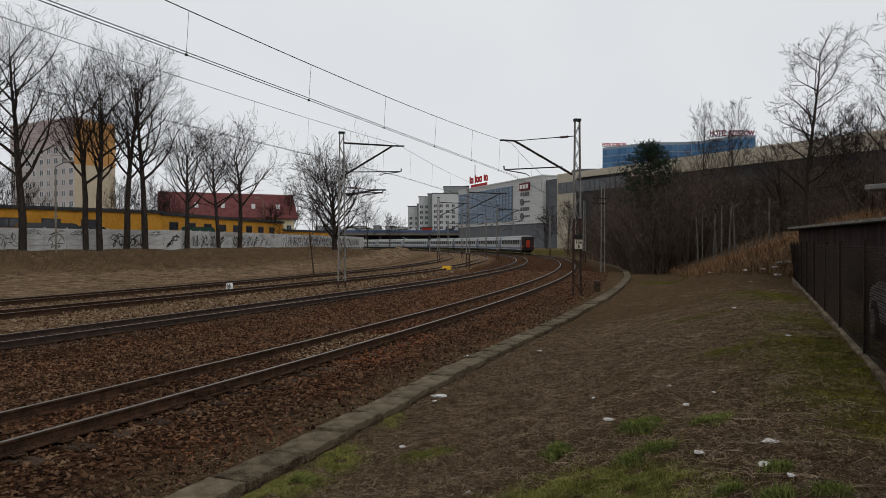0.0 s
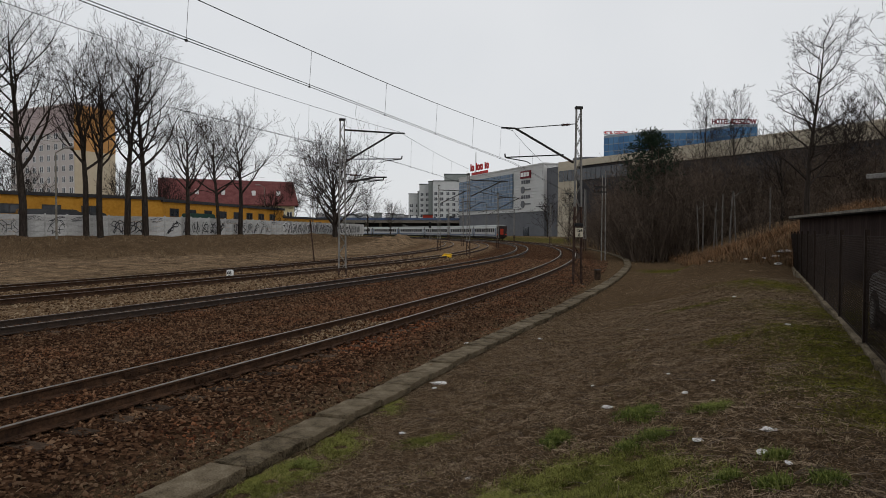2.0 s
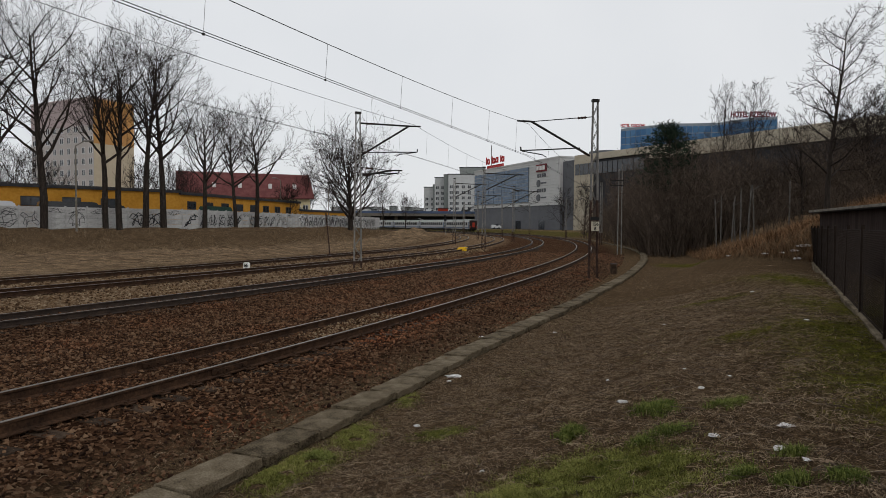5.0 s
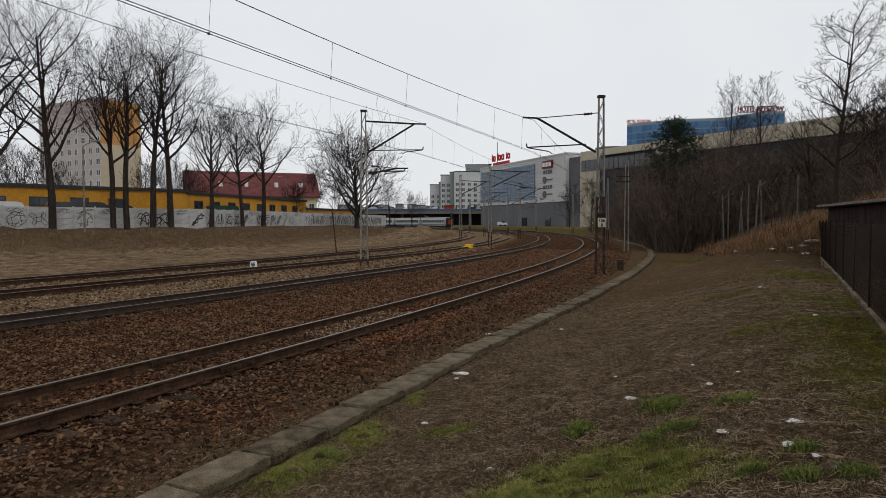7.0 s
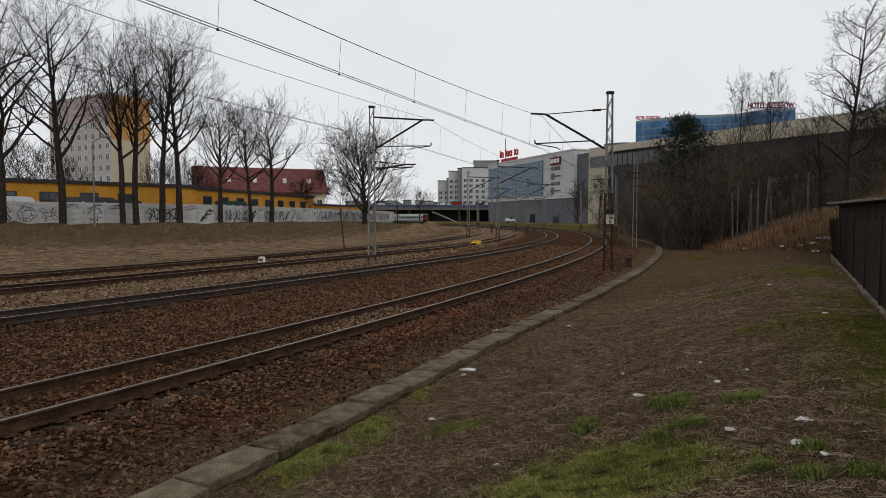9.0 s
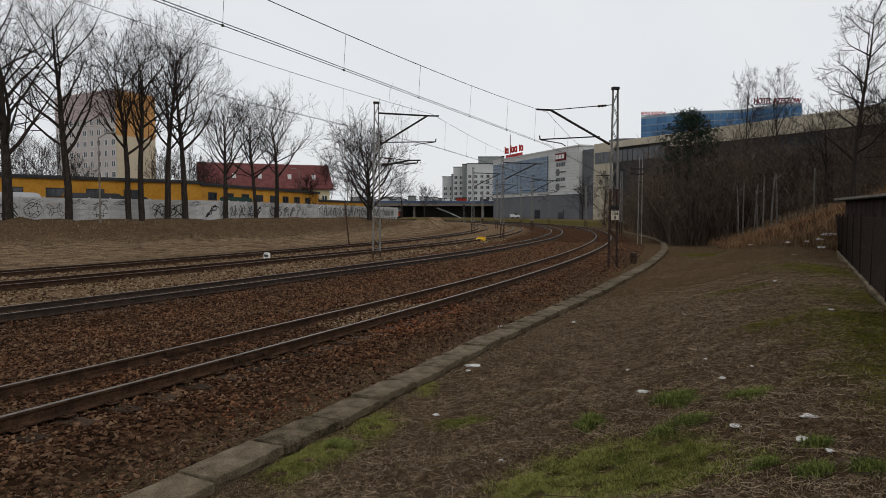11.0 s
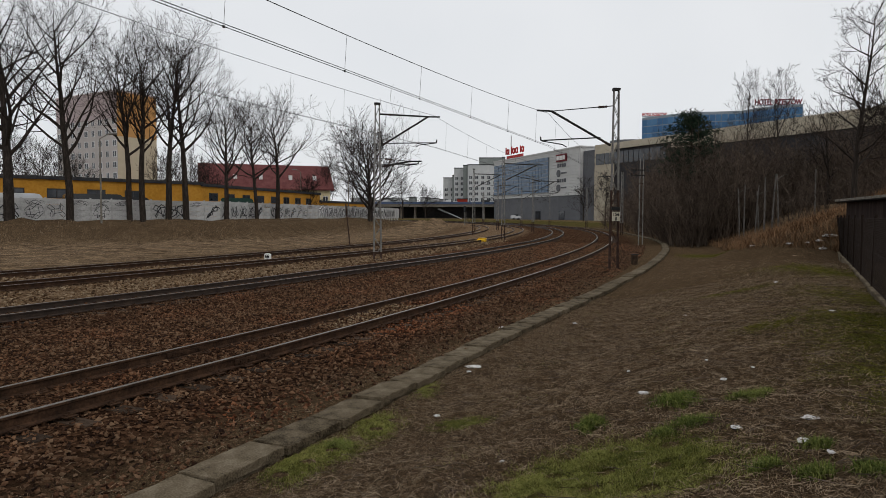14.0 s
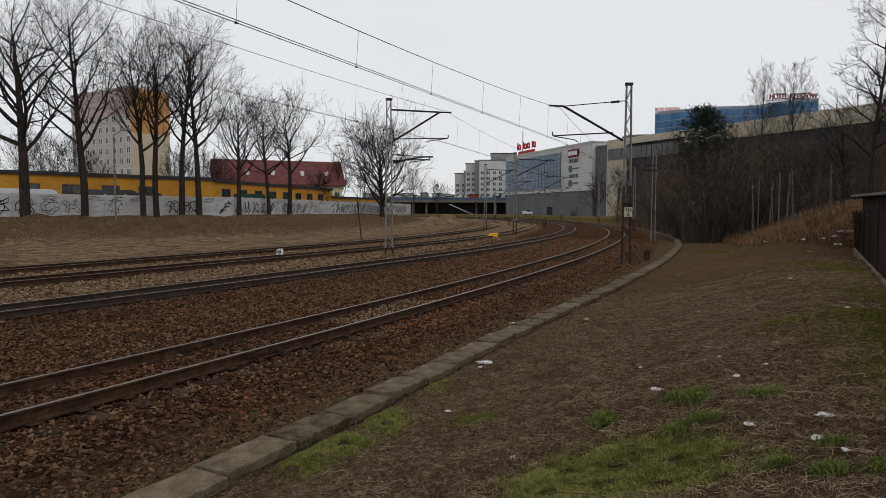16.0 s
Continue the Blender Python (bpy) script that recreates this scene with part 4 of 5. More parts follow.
def build_bridge():
    ob = new("footbridge")
    ob.matrix_world = pose(0, 0, 0)
    tagged(ob, "low blue railed road bridge over the far tracks", "bridge")
    Z = 330
    x0, x1 = at(560, Z), at(905, Z)
    z = up(412, Z)
    part("deck", boxed(x0, Z, z - 1.3, x1, Z + 12, z), "concrete", ob)
    part("railing", boxed(x0, Z - .2, z + .0, x1, Z, z + 1.2), "blue_bridge", ob, "blue grey railing")
    for i in range(14):
        x = x0 + (x1 - x0) * (i + .5) / 14
        if i in (5, 6, 7, 8):
            continue
        part("pillar", boxed(x - .5, Z + 3, -1, x + .5, Z + 9, z - 1.3), "concrete", ob)
    # added sheet behind the deck, its dark colour stands for the shade below
    part("underpass_wall", boxed(x0, Z + 12.2, -1, x1, Z + 13, z - .2), "roof_dark", ob, "dark sheet added for the shade under the deck")
    part("approach_bank", boxed(at(520, Z), Z + 1, -1, x0, Z + 14, z), "concrete", ob)
    rs = random.Random(4)
    for i in range(26):
        zz = 400 + rs.uniform(-15, 60)
        px = 560 + i * 7 + rs.uniform(-3, 3)
        t = facade_house("far_house", (at(px, zz), zz), (at(px + rs.uniform(9, 18), zz), zz), 12, 0, up(rs.uniform(400, 412), zz), rs.choice(("far", "block_white", "block_grey", "cream")), "small distant town building beyond the bridge", "house", [])
    red = facade_house("kiosk", (at(747, 334), 334), (at(765, 334), 334), 5, z, up(403, 334), "coach_red", "red roadside kiosk on the bridge approach", "kiosk", [])
    for i in range(5):
        build_van(at(735 + i * 31, 338), 336, z, 4, rs.choice(("car_white", "car_dark", "car_white")), "parked van on the bridge deck", 5, 2.2)
    bm = bmesh.new()
    for i in range(12):
        box(bm, at(712, 300) + i * 1.0, 300, 5.2 - i * .42 - .25, at(712, 300) + i * 1.0 + 1.05, 303, 5.2 - i * .42)
    part("stairs", bm, "block_white", ob, "pale concrete stairs")


def build_wall():
    owner = thing("wall_concrete", 0, 0, 0, label="grey precast concrete panel wall sprayed with black graffiti", category="wall", kind="structure")
    bm = boxed(.05, -.03, 0, 1.95, .03, .53, .01)
    panel = bpy.data.meshes.new("panel")
    bm.to_mesh(panel)
    bm.free()
    panel.materials.append(M["panel"])
    bm = boxed(-.07, -.07, -.4, .07, .07, 2.25, .01)
    post = bpy.data.meshes.new("post")
    bm.to_mesh(post)
    bm.free()
    post.materials.append(M["panel"])
    spots = []
    for (ax, ay), (bx, by) in zip(WALL[:-1], WALL[1:]):
        L = math.hypot(bx - ax, by - ay)
        n = round(L / 2.0)
        a = math.degrees(math.atan2(by - ay, bx - ax))
        for i in range(n):
            x, y = ax + (bx - ax) * i / n, ay + (by - ay) * i / n
            m = pose(x, y, 1.58, 0, 0, a)
            spots.append((m, x / y, L / n))
            share("post", post, owner, m)
            for k in range(4):
                share("panel", panel, owner, m @ pose(0, 0, k * .54) @ Matrix.Diagonal((L / n / 2, 1, 1, 1)))
    rs = random.Random(8)
    k = 0
    while k < len(spots) - 3:
        m, bearing, w = spots[k]
        kind = rs.random()
        n = rs.choice((1, 1, 2))
        if kind < .8:
            scribble(owner, m, .12, n * w - .12, .25, 1.75, k, "graffiti", .05 if kind < .6 else .028)
        if kind > .6:
            scribble(owner, m, .2, w - .1, 1.5, 2.05, k + 99, "graffiti", .015)
        k += n
    for k in range(len(spots) - 26, len(spots) - 8, 2):
        m, bearing, w = spots[k]
        scribble(owner, m, .1, 2 * w, .15, 1.95, k, "graffiti_white", .2)
        scribble(owner, m @ pose(0, -.06, 0), .1, 2 * w, .15, 1.95, k, "graffiti", .07)
        if k % 4 == 0:
            scribble(owner, m @ pose(0, -.03, 0), .3, 1.8 * w, .4, 1.6, k + 5, "graffiti_red", .08)
    return spots


def scribble(parent, m, x0, x1, z0, z1, seed, material, r=.05):
    """Spray-painted shapes: wide strokes of paint just proud of the panels."""
    rs = random.Random(seed)
    paths = []
    w = x1 - x0
    nl = max(1, int(w / 1.7))
    for i in range(nl):
        cx, cw = x0 + w * (i + .5) / nl, w / nl * .62
        f, g, a0, b0, n = rs.choice((1, 2, 2, 3)), rs.choice((2, 3, 3, 4)), rs.uniform(0, 6.28), rs.uniform(0, 6.28), 22
        pts = [(.55 * math.sin(f * q * 6.28 / n + a0) + .25 * math.sin(5 * q * 6.28 / n), .5 + .38 * math.sin(g * q * 6.28 / n + b0) + .14 * math.cos(7 * q * 6.28 / n + a0)) for q in range(n + 1)]
        P = [(cx + px * cw, -.055, z0 + (z1 - z0) * min(1, max(0, pz))) for px, pz in pts]
        paths.append((P, r, 4))
    ob = tubes(paths, "graffiti", material, parent)
    ob.matrix_basis = m @ Matrix.Diagonal((1, .25, 1, 1)) @ Matrix.Translation((0, -.12, 0))
    return ob


# ---- trees ----
def grow(seed, height, spread_, trunk_r, first=.25, levels=4, twigs=6, lean=(0, 0), up_pull=.42, limbs=13, wiggle=.2, fan=(34, 66), thin=.0105):
    """Tubes of a bare tree: trunk with limbs that fork into ever finer twigs. Returns (wood, twig) paths."""
    rs = random.Random(seed)
    wood, fine = [], []

    def branch(p, d, length, r, level):
        n = 6 if level == 0 else (5 if level == 1 else (3 if level < levels else 2))
        pts, rad = [p.copy()], [r]
        q = p.copy()
        dd = d.copy()
        for i in range(n):
            dd = (dd + Vector((rs.uniform(-1, 1), rs.uniform(-1, 1), rs.uniform(-.6, .9))) * wiggle * (1 if level else .35) + Vector((0, 0, up_pull * .22 if level else .1))).normalized()
            q = q + dd * length / n
            pts.append(q.copy())
            rad.append(max(thin * .8, r * (1 - (.88 if level == 0 else .8) * ((i + 1) / n) ** (1.35 if level == 0 else 1))))
        sides = 8 if level == 0 else (5 if level == 1 else (4 if level == 2 else (3 if level < levels else 1)))
        (wood if level < 2 else fine).append((pts, rad, sides))
        if level >= levels:
            return
        kids = limbs if level == 0 else (twigs if level < levels - 1 else twigs - 1)
        for k in range(kids):
            t = (first + (1 - first) * (k + rs.random() * .8) / kids) if level == 0 else (.2 + .8 * (k + rs.random()) / kids)
            t = min(t, .99)
            i = min(int(t * n), n - 1)
            base = pts[i].lerp(pts[i + 1], t * n - i)
            ax = (pts[i + 1] - pts[i]).normalized()
            ang = radians(rs.uniform(*fan) * (1 - .35 * t) if level == 0 else rs.uniform(26, 56))
            side = ax.orthogonal().normalized()
            side.rotate(Matrix.Rotation(rs.uniform(0, 6.28) if level else k * 2.4 + rs.uniform(-.5, .5), 3, ax))
            nd = (ax * math.cos(ang) + side * math.sin(ang)).normalized()
            nl = (spread_ * (1.25 - .68 * t) if level == 0 else length * rs.uniform(.38, .62)) * rs.uniform(.8, 1.15)
            nr = max(thin, rad[i] * (.64 if level == 0 else .6) * rs.uniform(.65, 1))
            branch(base, nd, nl, nr, level + 1)

    branch(Vector((0, 0, 0)), Vector((lean[0], lean[1], 1)).normalized(), height * .8, trunk_r, 0)
    return wood, fine


def build_tree(x, y, label, seed, height, spread_, r, z=None, group="", **k):
    z = ground(x, y) - .15 if z is None else z
    ob = thing("bare_tree", x, y, z, 0, label, "tree", group)
    wood, fine = grow(seed, height, spread_, r, **k)
    tubes(wood, "trunk", "bark", ob)
    tubes(fine, "crown", "twig", ob)
    return ob


def build_bush(x, y, w, h, count, seed, label, material="twig_brown", z=None, name="shrub"):
    """A thicket of thin upright stems that fork."""
    rs = random.Random(seed)
    z = ground(x, y) - .1 if z is None else z
    ob = thing(name, x, y, z, 0, label, "shrub", "shrubs on the embankment", "stuff")
    paths = []
    for i in range(count):
        a, q = rs.uniform(0, 6.28), w * math.sqrt(rs.random())
        p = Vector((q * math.cos(a), q * math.sin(a), ground(x + q * math.cos(a), y + q * math.sin(a)) - z - .1))
        hh = h * rs.uniform(.4, 1.02) * (1.05 - .5 * (q / w) ** 2)
        d = Vector((math.cos(a) * .25 * q / w + rs.uniform(-.2, .2), math.sin(a) * .25 * q / w + rs.uniform(-.2, .2), 1)).normalized()
        pts, rad = [p], [.012 + hh * .0035]
        for k in range(4):
            d = (d + Vector((rs.uniform(-.34, .34), rs.uniform(-.34, .34), .02))).normalized()
            pts.append(pts[-1] + d * hh / 4)
            rad.append(rad[0] * (1 - .2 * (k + 1)) + .004)
        paths.append((pts, rad, 3))
        for k in range(15):
            t = rs.uniform(.2, 1) ** .8
            j = min(int(t * 4), 3)
            b = pts[j].lerp(pts[j + 1], t * 4 - j)
            e = Vector((rs.uniform(-1, 1), rs.uniform(-1, 1), rs.uniform(.2, 1.1))).normalized() * hh * rs.uniform(.1, .26)
            mid = b + e * .5 + Vector((rs.uniform(-.1, .1), rs.uniform(-.1, .1), .05))
            paths.append(([b, mid, b + e], [.011, .008, .005], 1))
            for _ in range(3):
                s = mid.lerp(b + e, rs.random())
                paths.append(([s, s + Vector((rs.uniform(-1, 1), rs.uniform(-1, 1), rs.uniform(0, 1))) * hh * .07], [.007, .005], 1))
    tubes(paths, "stem", material, ob)
    return ob


def blades(name, label, material, pts, hgt, width, seed, category="grass", bend=.5, rise=1.0):
    """Tufts of flat blades at the given places; one object that nobody could count."""
    rs = np.random.RandomState(seed)
    P = np.array(pts, float)
    n = len(P)
    a = rs.rand(n) * 6.28
    hh = hgt * (.4 + .9 * rs.rand(n))
    ww = width * (.6 + .8 * rs.rand(n))
    d = np.stack([np.cos(a), np.sin(a), np.zeros(n)], -1)
    s = np.stack([-np.sin(a), np.cos(a), np.zeros(n)], -1) * ww[:, None]
    tip = P + d * (hh * bend * (rs.rand(n) * 1.6))[:, None] + np.array([0, 0, 1.0]) * (hh * rise * (.35 + .65 * rs.rand(n)))[:, None]
    mid = P + d * (hh * bend * .3)[:, None] + np.array([0, 0, 1.0]) * (hh * rise * .5)[:, None]
    V = np.stack([P - s, P + s, mid + s * .7, mid - s * .7, tip], 1).reshape(-1, 3)
    i = np.arange(n) * 5
    F = [tuple(q) for q in np.stack([i, i + 1, i + 2, i + 3], -1).tolist()] + [tuple(q) for q in np.stack([i + 3, i + 2, i + 4], -1).tolist()]
    ob = new(name, mesh_from(name, V.tolist(), F, material))
    return tagged(ob, label, category, kind="stuff")


# ---- train ----
def build_coach(last):
    ob = thing("passenger_coach", 0, 0, 0, 0, "light grey passenger coach with a red rear end door" if last else "light grey passenger coach with a dark window row", "train coach", "coaches of the train")
    L, W = 24.4, 1.42
    prof = [(-W, 1.0), (W, 1.0), (W + .03, 2.0), (W - .02, 3.2), (W - .12, 3.5), (-W + .12, 3.5), (-W + .02, 3.2), (-W - .03, 2.0)]
    bm = bmesh.new()
    prism(bm, prof, 0, L)
    part("body", bm, "coach", ob)
    bm = bmesh.new()
    roof = [(W - .1, 3.5), (W - .3, 3.78), (W - .75, 3.98), (0, 4.05), (-W + .75, 3.98), (-W + .3, 3.78), (-W + .1, 3.5)]
    prism(bm, roof, -.02, L + .02)
    part("roof", bm, "coach_roof", ob)
    for s in (-1, 1):
        part("stripe", boxed(s * (W + .02) - .02, .1, 1.15, s * (W + .02) + .02, L - .1, 1.5), "coach_blue", ob)
        pm = None
        for i in range(11):
            y = 2.6 + i * 1.92
            if pm is None:
                bm = boxed(-.045, -.68, 0, .045, .68, 1.0, .02)
                pm = bpy.data.meshes.new("window")
                bm.to_mesh(pm)
                bm.free()
                pm.materials.append(M["black"])
            share("window", pm, ob, pose(s * (W + .015), y, 2.1))
        for y in (.35, L - 1.15):
            part("door", boxed(s * W - .03, y, 1.05, s * W + .05, y + .8, 3.15, .02), "coach_blue", ob)
    part("underframe", boxed(-1.2, .5, .55, 1.2, L - .5, 1.0, .05), "under", ob)
    part("battery_box", boxed(-1.3, 9, .35, 1.3, 12.5, .9, .05), "under", ob)
    for y in (3.2, L - 3.2):
        bg = part("bogie", boxed(-1.15, y - 1.7, .4, 1.15, y + 1.7, .75, .06), "under", ob)
        for dy in (-1.25, 1.25):
            part("wheelset", rodded(((-.8, y + dy, .46), (-.68, y + dy, .46), .46), ((.68, y + dy, .46), (.8, y + dy, .46), .46), ((-.7, y + dy, .46), (.7, y + dy, .46), .08), n=14), "under", bg)
    for y0, y1 in ((-.06, .0), (L, L + .06)):
        part("end_wall", boxed(-W + .04, y0, .95, W - .04, y1, 3.72), "coach_end", ob)
        part("gangway", boxed(-.62, y0 - .12, 1.15, .62, y1 + .12, 3.35, .05), "rubber", ob)
    for s in (-.88, .88):
        part("buffer", rodded(((s, -.1, 1.06), (s, -.5, 1.06), .1), ((s, -.5, 1.06), (s, -.55, 1.06), .24), n=12), "under", ob)
    if last:
        part("end_door", boxed(-.42, -.24, 1.5, .42, -.18, 3.0), "coach_red", ob, "red end door panel")
        for s in (-1, 1):
            part("tail_light", rodded(((s * 1.1, -.1, 1.6), (s * 1.1, -.2, 1.6), .1), n=10), "red_lamp", ob)
    return ob


def train_rows(lag):
    """Rows for a coach whose rear stands lag metres ahead of the train's tail."""
    rows = []
    r = R0 - .42
    for i in range(33):
        t = i * .5
        p = 2.9 + 2.93 * t + math.degrees(lag / r)
        q = p + math.degrees(24.4 / r)
        x0, y0 = CX + r * math.cos(radians(p)), CY + r * math.sin(radians(p))
        x1, y1 = CX + r * math.cos(radians(q)), CY + r * math.sin(radians(q))
        rows.append((t, pose(x0, y0, 0.02, 0, 0, math.degrees(math.atan2(y1 - y0, x1 - x0)) - 90)))
    return rows


# ---- the yard at the fence ----
FENCE = [(2.99, 3.3), (5.1, 7.7), (16.2, 30.8)]


def build_fence():
    owner = thing("wire_fence", 0, 0, 0, label="rusty dark chain link fence on steel posts over a concrete kerb", category="fence")
    (ax, ay), (bx, by) = FENCE[0], FENCE[2]
    a = math.degrees(math.atan2(by - ay, bx - ax))
    L = math.hypot(bx - ax, by - ay)
    n = 10
    bm = boxed(-.03, -.03, -.5, .03, .03, 1.55, .005)
    post = bpy.data.meshes.new("post")
    bm.to_mesh(post)
    bm.free()
    post.materials.append(M["mesh"])
    rs = random.Random(2)
    paths = []
    for i in range(n + 1):
        x, y = ax + (bx - ax) * i / n, ay + (by - ay) * i / n
        share("post", post, owner, pose(x, y, .8, rs.uniform(-1, 1), rs.uniform(-1, 1), a))
        if i < n:
            w = L / n
            m = pose(x, y, .72, 0, 0, a)
            share("kerb_stone", KERB_STONE, owner, m @ pose(w / 2, rs.uniform(-.02, .02), 0, 0, 0, rs.uniform(-.6, .6)) @ Matrix.Diagonal((w / 2 - .012, 1, 1, 1)))
    # woven mesh of zigzag wires
    ux, uy = (bx - ax) / L, (by - ay) / L
    step = .07
    k = int(L / step)
    for i in range(-25, k):
        for s in (1, -1):
            pts = []
            for z0, z1 in ((.02, 1.46),):
                p0, p1 = i * step, i * step + 1.46
                if s < 0:
                    p0, p1 = p1, p0
                lo, hi = max(0.0, min(p0, p1)), min(L, max(p0, p1))
                if hi - lo < .05:
                    continue
                f = lambda p: .02 + 1.44 * (p - p0) / (p1 - p0)
                pts = [(ax + ux * lo, ay + uy * lo, .8 + f(lo)), (ax + ux * hi, ay + uy * hi, .8 + f(hi))]
            if pts:
                paths.append((pts, .0026, 3))
    for z in (.05, .75, 1.46):
        paths.append(([(ax, ay, .8 + z), (bx, by, .8 + z)], .004, 3))
    tubes(paths, "mesh_wire", "mesh", owner)


def kerb_stone():
    bm = boxed(-1, -.07, -.3, 1, .07, .12, .015)
    me = bpy.data.meshes.new("kerb_stone")
    bm.to_mesh(me)
    bm.free()
    me.materials.append(M["slab"])
    return me


KERB_STONE = kerb_stone()


def build_shed():
    ob = thing("shed", 12.3, 17.5, .7, 73.8, "dark brown wooden shed with a flat roof edged in felt", "shed")
    L, D, h = 12, 5, 2.2
    bm = boxed(.005, -.02, 0, .195, .02, h)
    board = bpy.data.meshes.new("board")
    bm.to_mesh(board)
    bm.free()
    board.materials.append(M["shed"])
    for i in range(60):
        share("board", board, ob, pose(i * .2, 0, 0))
    for x in (0, L):
        bm = bmesh.new()
        for i in range(25):
            box(bm, x - .02, -i * .2 - .195, 0, x + .02, -i * .2 - .005, h)
        part("side_boarding", bm, "shed", ob)
    part("back", boxed(0, -D, 0, L, -D + .05, h), "shed", ob)
    part("roof", boxed(-.3, -D - .3, h, L + .3, .35, h + .14, .02), "roof_dark", ob)
    part("roof_edge", boxed(-.32, .34, h + .04, L + .32, .4, h + .13), "concrete", ob, "pale metal roof edge")


# ---- small things ----
def crumple(bm, r, seed, flat=.45):
    rs = random.Random(seed)
    vs = bmesh.ops.create_icosphere(bm, subdivisions=2, radius=r)["verts"]
    for v in vs:
        k = rs.uniform(.55, 1.35)
        v.co = Vector((v.co.x * k * 1.2, v.co.y * k * .9, max(-.2 * r, v.co.z * k * flat)))


def build_litter(x, y, r, seed, label, material="paper", flat=.45):
    ob = thing("litter", x, y, float(surface(x, y)) + .012, seed * 37 % 360, label, "litter", "litter on the ground")
    bm = bmesh.new()
    crumple(bm, r, seed, flat)
    part("crumpled_sheet", bm, material, ob)


def number_plate_sign(parent, m, rows, w, h, plate, ink, label):
    """An enamel distance plate with dark figures."""
    part("plate", boxed(-w / 2, -.015, 0, w / 2, .015, h, .006), plate, parent, label).matrix_basis = m
    n = len(rows)
    for i, t in enumerate(rows):
        lettering(t, h / n * .98, ink, parent, m @ pose(0, -.019, h - h / n * (i + .86)), "figure", .003)


def build_post66():
    x, y = -11.45, 35.44
    ob = thing("kilometre_post", x, y, ground(x, y) - .1, -18, "white concrete kilometre post numbered 66 over 0", "kilometre post")
    bm = bmesh.new()
    prism(bm, [(-.17, 0), (.17, 0), (.17, .48), (.1, .54), (-.1, .54), (-.17, .48)], -.07, .07)
    part("body", bm, "white", ob)
    for t, z in (("66", .3), ("0", .08)):
        lettering(t, .26, "black", ob, pose(0, -.078, z), "figure", .004)


def build_stump():
    x, y = 8.21, 35.15
    ob = thing("marker_stump", x, y, ground(x, y) - .1, 8, "short dark timber marker stump beside the trough", "stump")
    part("body", boxed(-.14, -.12, 0, .14, .12, .62, .03), "sleeper", ob)
    part("cap", boxed(-.16, -.14, .62, .16, .14, .66, .01), "roof_dark", ob)


def build_point_machine():
    x, y = .32, 61.6
    ob = thing("point_machine", x, y, -.3, -14, "yellow point machine box between the tracks", "point machine")
    part("case", boxed(-.42, -.3, .1, .42, .3, .42, .08), "plastic_yellow", ob)
    part("cover", boxed(-.3, -.25, .42, .5, .25, .52, .06), "plastic_yellow", ob)
    part("foot", boxed(-.5, -.25, 0, .5, .25, .1), "dark_steel", ob)


def build_telegraph_post(x, y, h, label):
    ob = thing("telegraph_post", x, y, -.35, 5, label, "telegraph post")
    for s in (-.17, .17):
        part("leg", rodded(((s, 0, 0), (s * .8, 0, h - abs(s - .17) * 1.2), .05, .04), n=6), "steel", ob)
    for z in (6.55, 6.1):
        part("crossarm", boxed(-.95, -.05, z, .3, .05, z + .1), "dark_steel", ob)
        for q in (-.85, -.5):
            part("insulator", rodded(((q, 0, z + .1), (q, 0, z + .24), .05, .035), n=8), "insulator", ob)
    for z in (1.2, 2.6, 4.0, 5.4):
        part("tie_bar", boxed(-.2, -.03, z, .2, .03, z + .07), "steel_rust", ob)
    return ob


def build_lamp_post(x, y, h, z, reach, label):
    ob = thing("street_lamp", x, y, z, 0, label, "street lamp", "street lamps")
    part("pole", rodded(((0, 0, 0), (0, 0, h), .09, .06), ((0, 0, h), (reach, 0, h + .45), .045), n=8), "concrete", ob)
    bm = boxed(reach, -.14, h + .36, reach + (.75 if reach > 0 else -.75), .14, h + .54, .05)
    part("lamp_head", bm, "steel", ob)
    return ob


def build_pole(a, b, r, label, material="steel_rust"):
    ob = thing("leaning_pole", *a, 0, label, "pole")
    d = Vector(b) - Vector(a)
    part("pole", rodded(((0, 0, -.2), tuple(d), r), n=8), material, ob)


def build_parked_car(x, y, z, rz, paint, label):
    """A parked car: pressed body, glazed cabin, lamps and four wheels."""
    ob = thing("car", x, y, z, rz, label, "car", "parked cars")
    side = [(-2.1, .35), (2.05, .35), (2.12, .62), (2.0, .86), (1.15, .98), (.55, 1.42), (-.95, 1.46), (-1.75, 1.02), (-2.12, .92), (-2.16, .6)]
    bm = bmesh.new()
    prism(bm, side, -.84, .84)
    bmesh.ops.bevel(bm, geom=bm.edges[:], offset=.07, segments=2, affect="EDGES", profile=.6)
    part("body", bm, paint, ob, smooth_shade=False)
    for s in (-1, 1):
        bm = bmesh.new()
        prism(bm, [(1.0, .98), (.5, 1.36), (-.2, 1.4), (-.2, .98)], s * .845 - .012, s * .845 + .012)
        part("side_window", bm, "glass", ob)
        bm = bmesh.new()
        prism(bm, [(-.28, .98), (-.28, 1.4), (-.9, 1.4), (-1.5, 1.03)], s * .845 - .012, s * .845 + .012)
        part("side_window", bm, "glass", ob)
        part("headlight", boxed(1.92, s * .6 - .17, .66, 2.12, s * .6 + .17, .82, .03), "white", ob)
        part("tail_light", boxed(-2.17, s * .66 - .12, .7, -2.05, s * .66 + .12, .95, .03), "coach_red", ob)
        for wx in (-1.3, 1.3):
            w = part("wheel", rodded(((wx, s * .7, .32), (wx, s * .88, .32), .32), n=20), "rubber", ob)
            part("rim", rodded(((wx, s * .86, .32), (wx, s * .895, .32), .2), n=14), "steel", w)
    return ob


